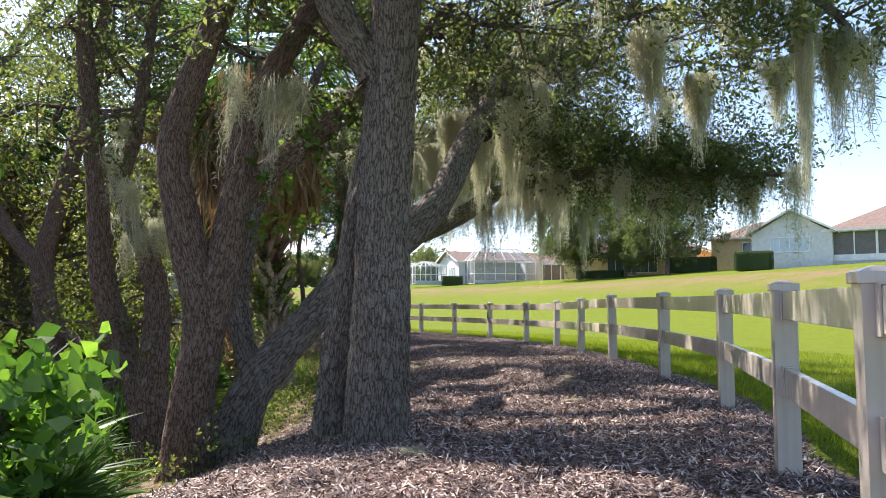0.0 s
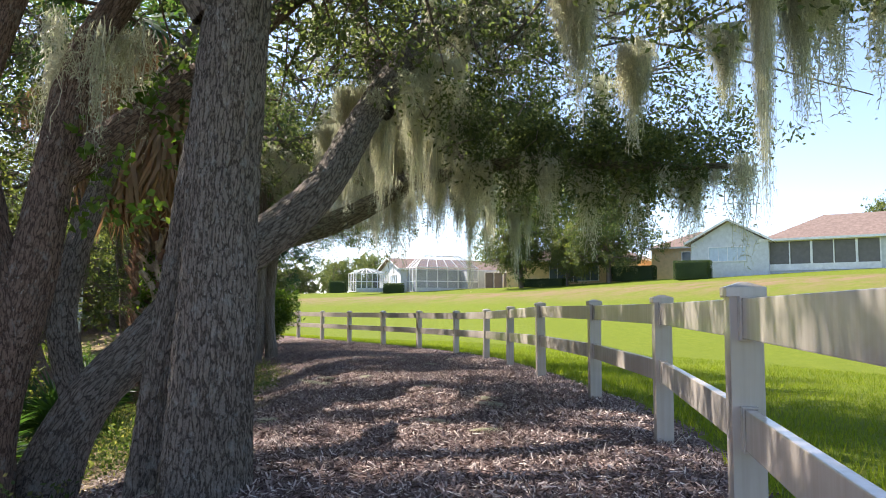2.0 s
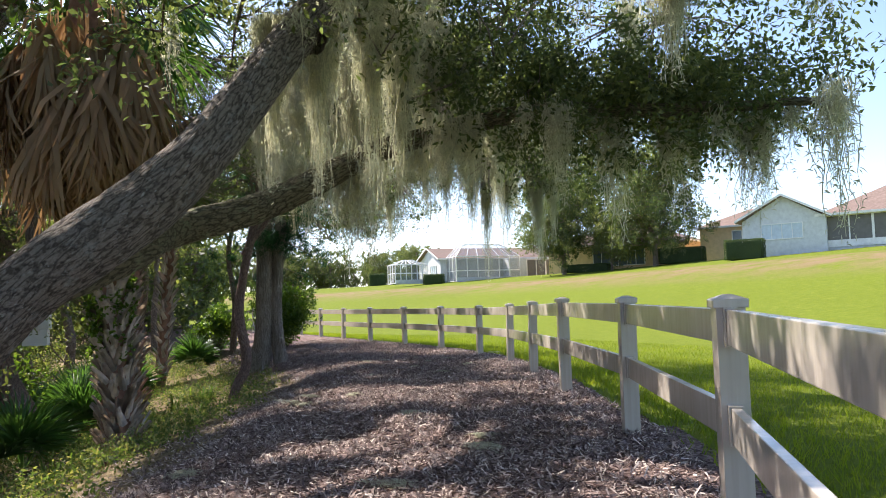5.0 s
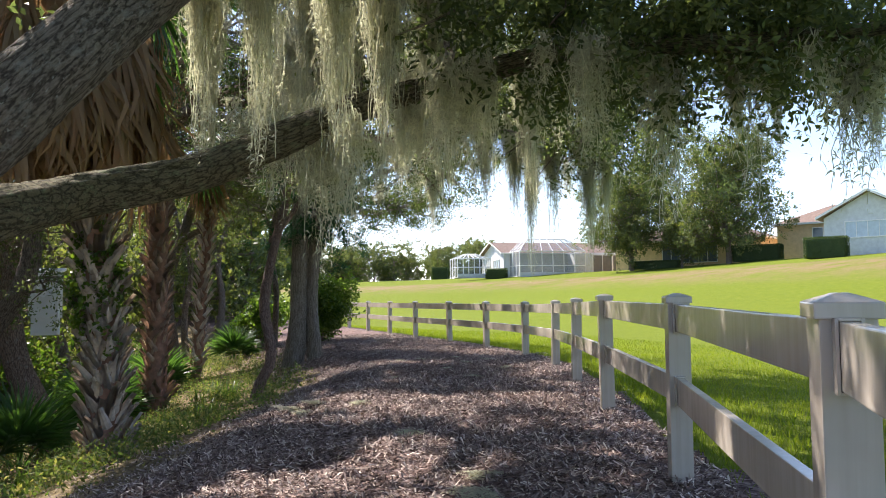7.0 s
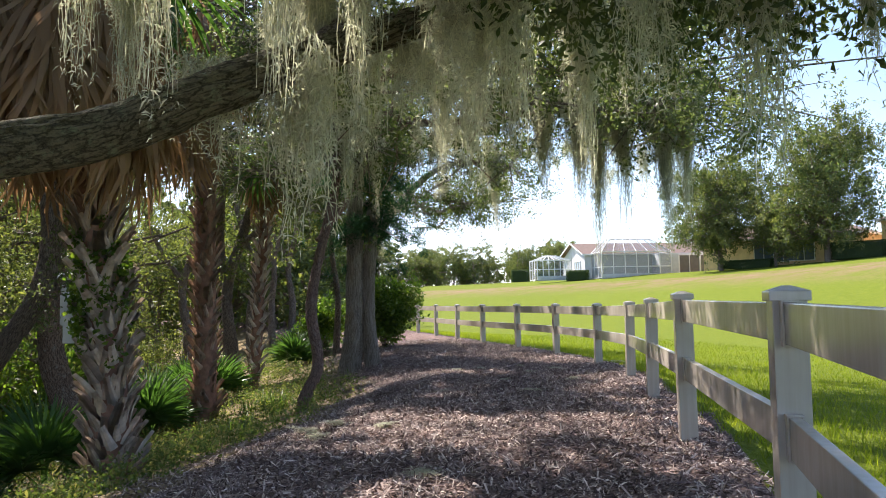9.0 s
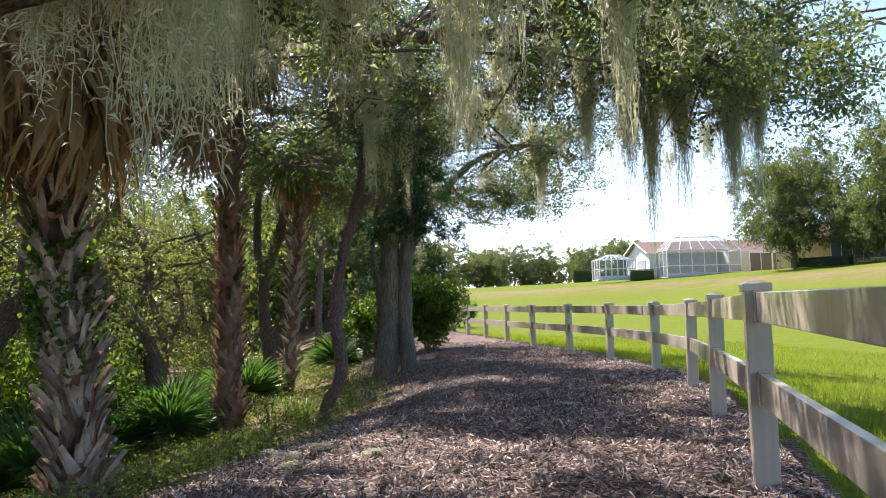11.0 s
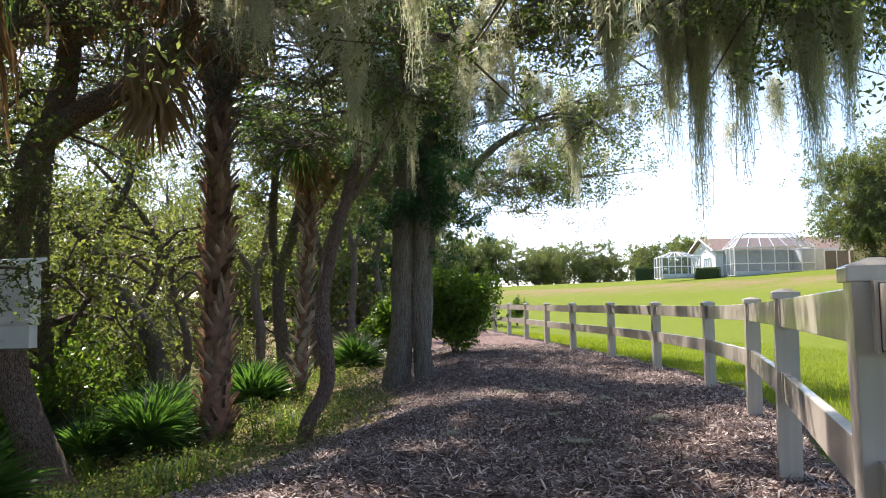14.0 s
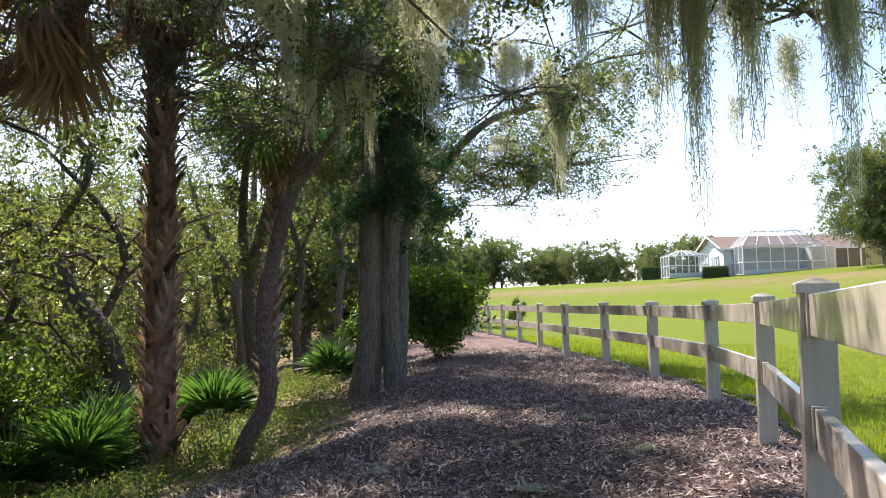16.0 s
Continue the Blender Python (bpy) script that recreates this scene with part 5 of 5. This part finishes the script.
# ---- canopy, vines and moss ----
def build_canopy():
    rng = np.random.default_rng(81)
    tufts, lines = [], []
    n = 0
    while n < 350:
        y = rng.uniform(3, 27.5)
        x = rng.uniform(-9, 4.8)
        d = float(side_distance(x, y, LINE))
        reach = np.interp(y, [-3, 8, 13, 17, 21, 27], [-1.6, -1.9, -1.6, -1.3, -0.2, 0.6])
        if d < reach or d > 12:
            continue
        low = 3.9 + 0.25 * max(d - 1, 0) * 0.5 + noise.noise((x * 0.4, y * 0.4, 3)) * 0.8
        if x < 0.4 and y < 12.5:
            low += 1.3
        elif x < 0.0 and y < 16:
            low += 0.7
        elif 7 < y < 13:
            low += 0.45
        z = low + rng.gamma(1.4, 0.75)
        if x > 2.2 and y < 14 and rng.random() < 0.65:
            continue
        if noise.noise((x * 0.75, y * 0.75, z * 0.9)) < 0.06 and y > 5:
            continue
        if z > 6.3:
            continue
        n += 1
        o = np.array([x, y, z])
        for _ in range(11):
            e = o + rng.normal(size=3) * (0.55, 0.55, 0.32)
            tufts.append(e)
            lines.append([(*o, 0.02), (*((o + e) / 2 + rng.normal(size=3) * 0.05), 0.012), (*e, 0.004)])
        a = o + rng.normal(size=3) * (1.2, 1.2, 0.3)
        lines.append([(*o, 0.012), (*((o + a) / 2 + (0, 0, 0.12) + rng.normal(size=3) * 0.08), 0.016), (*a, 0.008)])
    for bough, count in ((((1.7, 9.1, 3.35), (2.9, 8.6, 3.2), (3.8, 8.2, 3.15)), 20), (((1.6, 10.4, 3.9), (2.6, 10.6, 3.8), (3.2, 10.6, 3.7)), 11), (((1.3, 12.2, 4.2), (2.4, 13.2, 4.0), (3.2, 13.2, 3.8)), 12), (((2.2, 15.2, 4.3), (3.0, 15.1, 3.6), (3.6, 15.2, 3.9)), 10), (((2.4, 5.4, 4.3), (3.4, 5.7, 3.7)), 5), (((-0.5, 20.5, 4.8), (0.8, 21.2, 4.7)), 10), (((-2.6, 23.8, 4.6), (-1.3, 24.8, 3.9)), 14)):
        p = smooth_line([(*q, 0.1) for q in bough], 0.05)
        for _ in range(count):
            o = p[int(rng.uniform(0, len(p))), :3] + rng.normal(size=3) * (0.2, 0.3, 0.22)
            for _ in range(9):
                tufts.append(o + rng.normal(size=3) * (0.3, 0.3, 0.2))
    for c, size, count in (((3.4, 8.9, 3.25), (0.3, 0.3, 0.2), 150), ((2.8, 8.8, 3.3), (0.3, 0.3, 0.14), 60), ((2.1, 9.0, 3.35), (0.4, 0.35, 0.16), 70), ((1.5, 9.3, 3.75), (0.4, 0.4, 0.22), 60), ((2.7, 5.0, 3.55), (0.5, 0.5, 0.16), 60), ((3.3, 15.1, 3.55), (0.3, 0.35, 0.25), 50), ((-0.6, 21.5, 4.3), (0.55, 0.5, 0.35), 80), ((-1.2, 23.5, 3.9), (0.5, 0.5, 0.35), 80), ((-2.4, 23.0, 4.4), (0.5, 0.5, 0.35), 60), ((2.4, 15.0, 4.2), (0.5, 0.4, 0.2), 60)):
        tufts += [np.array(c) + rng.normal(size=3) * size for _ in range(count)]
    tufts = [q for q in tufts if q[0] < 0.2 or q[2] > 2.7]
    back = 0
    while back < 170:
        x, y = rng.uniform(-18, -3), rng.uniform(4, 34)
        d = float(side_distance(x, y, LINE))
        if 6.5 < d < 16:
            back += 1
            o = np.array([x, y, rng.uniform(4.6, 7.6)])
            tufts += [o + rng.normal(size=3) * (0.7, 0.7, 0.4) for _ in range(11)]
    lines = [q for q in lines if all(c[0] < 0.2 or c[2] > 3.3 for c in q)]
    can = thing("oak_canopy", "overhanging oak canopy of small dark leaves and twigs", "canopy")
    child("twig_work", tubes("twig_work", lines, 4, M_BARK, 0.4), can, kind="stuff")
    v, f = leaves(rng, np.array(tufts), rng.uniform(0.12, 0.24, len(tufts)), 38, 0.06, 0.026)
    child("leaves", mesh_from("leaves", v, f, M_OAK), can, kind="stuff")
    vines = []
    for px, py, pz in ((-0.95, 6.35, 3.2), (-0.7, 6.5, 3.45), (-1.2, 6.3, 2.9), (-1.45, 6.1, 2.6), (-1.1, 6.2, 2.4)):
        vines += [(px + rng.normal() * 0.15, py + rng.normal() * 0.12, pz + rng.normal() * 0.14) for _ in range(9)]
    v, f = leaves(rng, np.array(vines), 0.1, 8, 0.075, 0.055)
    tagged(new("vine", mesh_from("vine", v, f, M_SHRUB)), "bright green vine leaves climbing a dark limb", "vine", kind="stuff")
    ivy = [(-2.98 + 0.22 * math.cos(a), 12.2 + 0.24 * math.sin(a), z) for a, z in zip(rng.uniform(0, 6.28, 130), rng.normal(1.9, 0.35, 130))]
    v, f = leaves(rng, np.array(ivy), 0.09, 12, 0.06, 0.045)
    tagged(new("vine", mesh_from("vine", v, f, M_SHRUB)), "small-leaved creeper wrapped round the palm trunk", "vine", kind="stuff")


build_canopy()


def build_moss():
    rng = np.random.default_rng(91)
    small = [mesh_from("moss_clump", *strands(rng, 34, rng.uniform(0.07, 0.13), 0.55, 6), M_MOSS) for _ in range(4)]
    mid = [mesh_from("moss_clump", *strands(rng, 60, rng.uniform(0.12, 0.2), 0.9, 8), M_MOSS) for _ in range(4)]
    big = [mesh_from("moss_clump", *strands(rng, 430, 0.32, 1.6, 10, 0.0045), M_MOSS) for _ in range(2)]

    def hang(kind, x, y, z, s=1.0, sz=1.0):
        ob = new("spanish_moss", kind)
        ob.matrix_basis = pose(x, y, z, 0, 0, rng.uniform(0, 360)) @ Matrix.Diagonal((s, s, sz, 1))
        tagged(ob, "grey-green hanging clump of curly moss strands", "hanging moss", "moss hanging from the oaks")

    for line, n in ((((0.45, 7.75, 3.5), (0.64, 8.0, 3.85), (1.02, 8.6, 4.45), (2.0, 9.3, 5.1), (3.0, 9.9, 5.5)), 26),
                    (((0.25, 8.75, 2.65), (0.67, 9.2, 2.95), (1.25, 9.35, 3.15), (2.0, 9.0, 3.2), (2.9, 8.6, 3.1), (3.7, 8.2, 3.0)), 30),
                    (((1.02, 9.8, 3.4), (1.1, 11.0, 4.0), (1.6, 12.2, 4.2), (2.4, 13.2, 4.0)), 16),
                    (((-0.15, 10.4, 3.6), (-0.2, 11.4, 3.9), (-0.8, 12.6, 4.1)), 12),
                    (((-3.1, 15.2, 4.5), (-2.7, 15.0, 4.6), (-1.2, 14.5, 4.4), (-0.1, 14.2, 4.2), (0.9, 14.6, 4.3), (2.2, 15.2, 4.2), (3.4, 15.2, 4.0)), 30),
                    (((-1.9, 15.0, 4.4), (-0.6, 15.4, 4.0), (0.6, 16.2, 4.2), (1.8, 16.8, 4.3)), 18),
                    (((-2.0, 6.0, 3.3), (-1.5, 6.1, 3.4), (-1.2, 6.4, 3.7)), 6),
                    (((-3.5, 7.5, 3.0), (-3.0, 7.5, 2.4), (-3.6, 7.5, 4.2)), 10),
                    (((0.9, 5.3, 4.8), (1.9, 5.4, 4.5), (2.9, 5.5, 3.9), (3.4, 5.6, 3.4)), 9),
                    (((-3.0, 18.0, 4.4), (-2.4, 18.4, 4.6), (-1.2, 19.5, 4.8), (0.0, 20.5, 4.7), (0.8, 21.1, 4.5)), 22),
                    (((-3.6, 22.0, 3.2), (-2.2, 22.2, 4.3), (-1.3, 23.0, 4.6), (-1.4, 24.9, 4.4)), 14)):
        p = smooth_line([(*q, 0.1) for q in line], 0.05)
        for k in range(n):
            q = p[int(rng.uniform(0, len(p) - 1))]
            j = rng.normal(size=2) * 0.22
            kind = (mid if rng.random() < 0.6 else small)[int(rng.integers(4))]
            hang(kind, q[0] + j[0], q[1] + j[1], q[2] + 0.05, rng.uniform(0.8, 1.3), rng.uniform(0.45, 1.05))
    for x, y, z, s, sz in ((1.62, 15.6, 4.25, 0.75, 1.08), (1.4, 15.7, 4.4, 0.9, 0.8), (1.95, 15.6, 4.3, 0.9, 0.85), (2.43, 15.1, 3.95, 0.75, 0.88), (2.65, 15.1, 4.0, 0.6, 0.7), (1.0, 15.2, 4.3, 0.7, 0.7), (2.6, 7.4, 3.9, 0.8, 0.6), (3.2, 6.9, 3.9, 0.7, 0.5), (2.0, 6.6, 4.1, 0.8, 0.7), (0.2, 13.2, 4.4, 0.8, 0.7)):
        hang(big[0], x, y, z, s, sz * (1.12 if y > 12 else 0.85))
    for x, y, z, s, sz in ((2.62, 4.9, 3.55, 0.35, 0.72), (3.15, 9.0, 3.1, 0.3, 0.3), (3.6, 8.8, 3.05, 0.3, 0.34), (2.9, 8.9, 3.1, 0.4, 0.25), (2.7, 5.1, 3.7, 0.35, 0.85), (3.0, 5.3, 3.6, 0.5, 0.5), (0.45, 8.0, 3.75, 0.7, 0.75), (0.15, 8.0, 3.7, 0.6, 0.65), (0.9, 8.8, 4.0, 0.8, 0.9), (0.5, 9.3, 3.9, 0.8, 0.85), (1.4, 9.8, 4.2, 0.9, 0.95), (0.2, 9.8, 4.1, 0.8, 0.9), (1.0, 10.6, 4.2, 0.9, 0.95), (1.7, 11.5, 4.1, 0.8, 0.9), (-0.3, 10.8, 4.2, 0.8, 0.8), (-2.3, 17.2, 4.9, 0.9, 0.9), (-2.0, 16.4, 4.7, 0.7, 0.8), (0.75, 8.3, 3.9, 0.7, 0.8), (-0.1, 8.6, 3.5, 0.5, 0.55), (1.1, 9.3, 4.1, 0.7, 0.8), (-2.4, 18.0, 4.9, 0.8, 0.85), (-2.2, 18.3, 4.8, 0.6, 0.9), (-0.5, 20.4, 4.6, 0.8, 0.9)):
        hang(big[1], x, y, z, s, sz)
    for k in range(26):
        x, y = rng.uniform(-0.8, 1.8), rng.uniform(1.5, 19)
        ob = new("fallen_moss", small[k % 4])
        ob.matrix_basis = pose(x, y, float(surface(x, y)) + 0.035, rng.uniform(-8, 8), rng.uniform(-8, 8), rng.uniform(0, 360)) @ Matrix.Diagonal((1.5, 1.0, 0.07, 1))
        tagged(ob, "small pale tangle of fallen moss lying on the mulch", "fallen moss", "moss fallen on the path")
    n = 0
    while n < 34:
        x, y = rng.uniform(-2.5, 4), rng.uniform(8, 27)
        d = float(side_distance(x, y, LINE))
        if d < -1.2 or d > 10:
            continue
        n += 1
        hang((mid if rng.random() < 0.5 else small)[int(rng.integers(4))], x, y, 4.2 + rng.uniform(0, 0.8), 1.4, rng.uniform(0.8, 1.3))


build_moss()


# ---- bat house ----
def build_bat_house():
    ob = thing("bat_house", "weathered grey bat house with a pale bat emblem", "bat house", at=(-5.72, 15.3, 1.2), rz=14)
    bm = bmesh.new()
    box(bm, (0.34, 0.16, 0.56), (0, 0, 0.56), bevel=0.006)
    body = child("body", done(bm, "body", M_BOX), ob)
    for z, w, h in ((0.28, 0.3, 0.2),):
        bm = bmesh.new()
        box(bm, (w, 0.13, h + 0.1), (0, 0.0, z - 0.06), bevel=0.004)
        child("landing_panel", done(bm, "landing_panel", M_BOX), ob)
    bm = bmesh.new()
    for z in (0.42, 0.62, 0.82):
        box(bm, (0.345, 0.012, 0.18), (0, -0.084, z - 0.03), bevel=0.003)
    child("front_board", done(bm, "front_board", M_BOX), ob)
    bm = bmesh.new()
    box(bm, (0.42, 0.26, 0.03), (0, -0.02, 0.865), Matrix.Rotation(radians(12), 4, "X"), bevel=0.004)
    child("lid", done(bm, "lid", M_TRIM), ob, "pale sloping lid")
    bm = bmesh.new()
    pts = ((-0.11, 0.03), (-0.05, 0.015), (-0.02, 0.03), (0, 0.02), (0.02, 0.03), (0.05, 0.015), (0.11, 0.03), (0.08, -0.02), (0.045, -0.012), (0, -0.045), (-0.045, -0.012), (-0.08, -0.02))
    bm.faces.new([bm.verts.new((x, -0.097, z + 0.58)) for x, z in pts])
    bmesh.ops.solidify(bm, geom=bm.faces[:], thickness=0.004)
    child("emblem", done(bm, "emblem", M_TRIM), ob, "white bat shape")
    ob.scale = (1.25, 1.1, 1.22)


build_bat_house()


# ---- mulch chips and grass ----
def build_chips():
    rng = np.random.default_rng(101)
    n = 270000
    t = rng.uniform(0, 1, n) ** 1.35
    y = -0.5 + t * 27
    fx = np.interp(y, LINE[:, 1], LINE[:, 0])
    x = fx - rng.uniform(-0.25, 5.2, n)
    d = side_distance(x, y, LINE)
    keep = (d > -0.3) & (d < 3.7 + rng.normal(size=n) * 0.5)
    x, y = x[keep], y[keep]
    n = len(x)
    z = surface(x, y) + rng.uniform(0.0, 0.024, n)
    L, W = rng.gamma(2.4, 0.0072, n) + 0.008, rng.uniform(0.003, 0.0078, n)
    a, tilt = rng.uniform(0, 6.283, n), rng.normal(0, 0.45, n)
    u = np.stack([np.cos(a) * np.cos(tilt), np.sin(a) * np.cos(tilt), np.sin(tilt)], 1)
    s = np.stack([-np.sin(a), np.cos(a), rng.normal(0, 0.4, n)], 1)
    s /= np.linalg.norm(s, axis=1)[:, None]
    c = np.stack([x, y, z], 1)
    up = np.cross(u, s)
    L, W = L[:, None], W[:, None]
    v = np.stack([c - u * L - s * W * 0.6, c + u * L - s * W * 0.4, c + u * L * 0.9 + s * W, c - u * L * 0.8 + s * W * 0.8], 1) + up[:, None, :] * np.array([0, 0.003, 0.0, 0.003])[None, :, None]
    tagged(new("mulch_chips", mesh_from("mulch_chips", v.reshape(-1, 3), np.arange(4 * n).reshape(-1, 4), M_CHIP)), "shredded dark brown bark mulch strewn over the path", "mulch", kind="stuff")


def build_grass():
    rng = np.random.default_rng(111)
    n = 130000
    y = -1 + rng.uniform(0, 1, n) ** 1.5 * 34
    fx = np.interp(y, LINE[:, 1], LINE[:, 0])
    x = fx + 0.1 + rng.uniform(0, 1, n) ** 1.4 * 8
    d = side_distance(x, y, LINE)
    keep = d < -0.22 - rng.uniform(0, 0.3, n)
    x, y, d = x[keep], y[keep], d[keep]
    n = len(x)
    z = ground_z(x, y) - 0.005
    h = rng.uniform(0.03, 0.09, n) * np.interp(-d, [0.2, 0.7, 2], [1.5, 1.2, 0.9])
    a = rng.uniform(0, 6.283, n)
    w = rng.uniform(0.003, 0.006, n)
    lean = rng.normal(size=(n, 2)) * 0.4 * h[:, None]
    p = np.stack([x, y, z], 1)
    s = np.stack([np.cos(a) * w, np.sin(a) * w, 0 * w], 1)
    tip = p + np.stack([lean[:, 0], lean[:, 1], h], 1)
    v = np.stack([p - s, p + s, tip], 1).reshape(-1, 3)
    tagged(new("grass", mesh_from("grass", v, np.arange(3 * n).reshape(-1, 3), M_GRASS)), "short bright green lawn grass beyond the fence", "grass", kind="stuff")


build_chips()
build_grass()
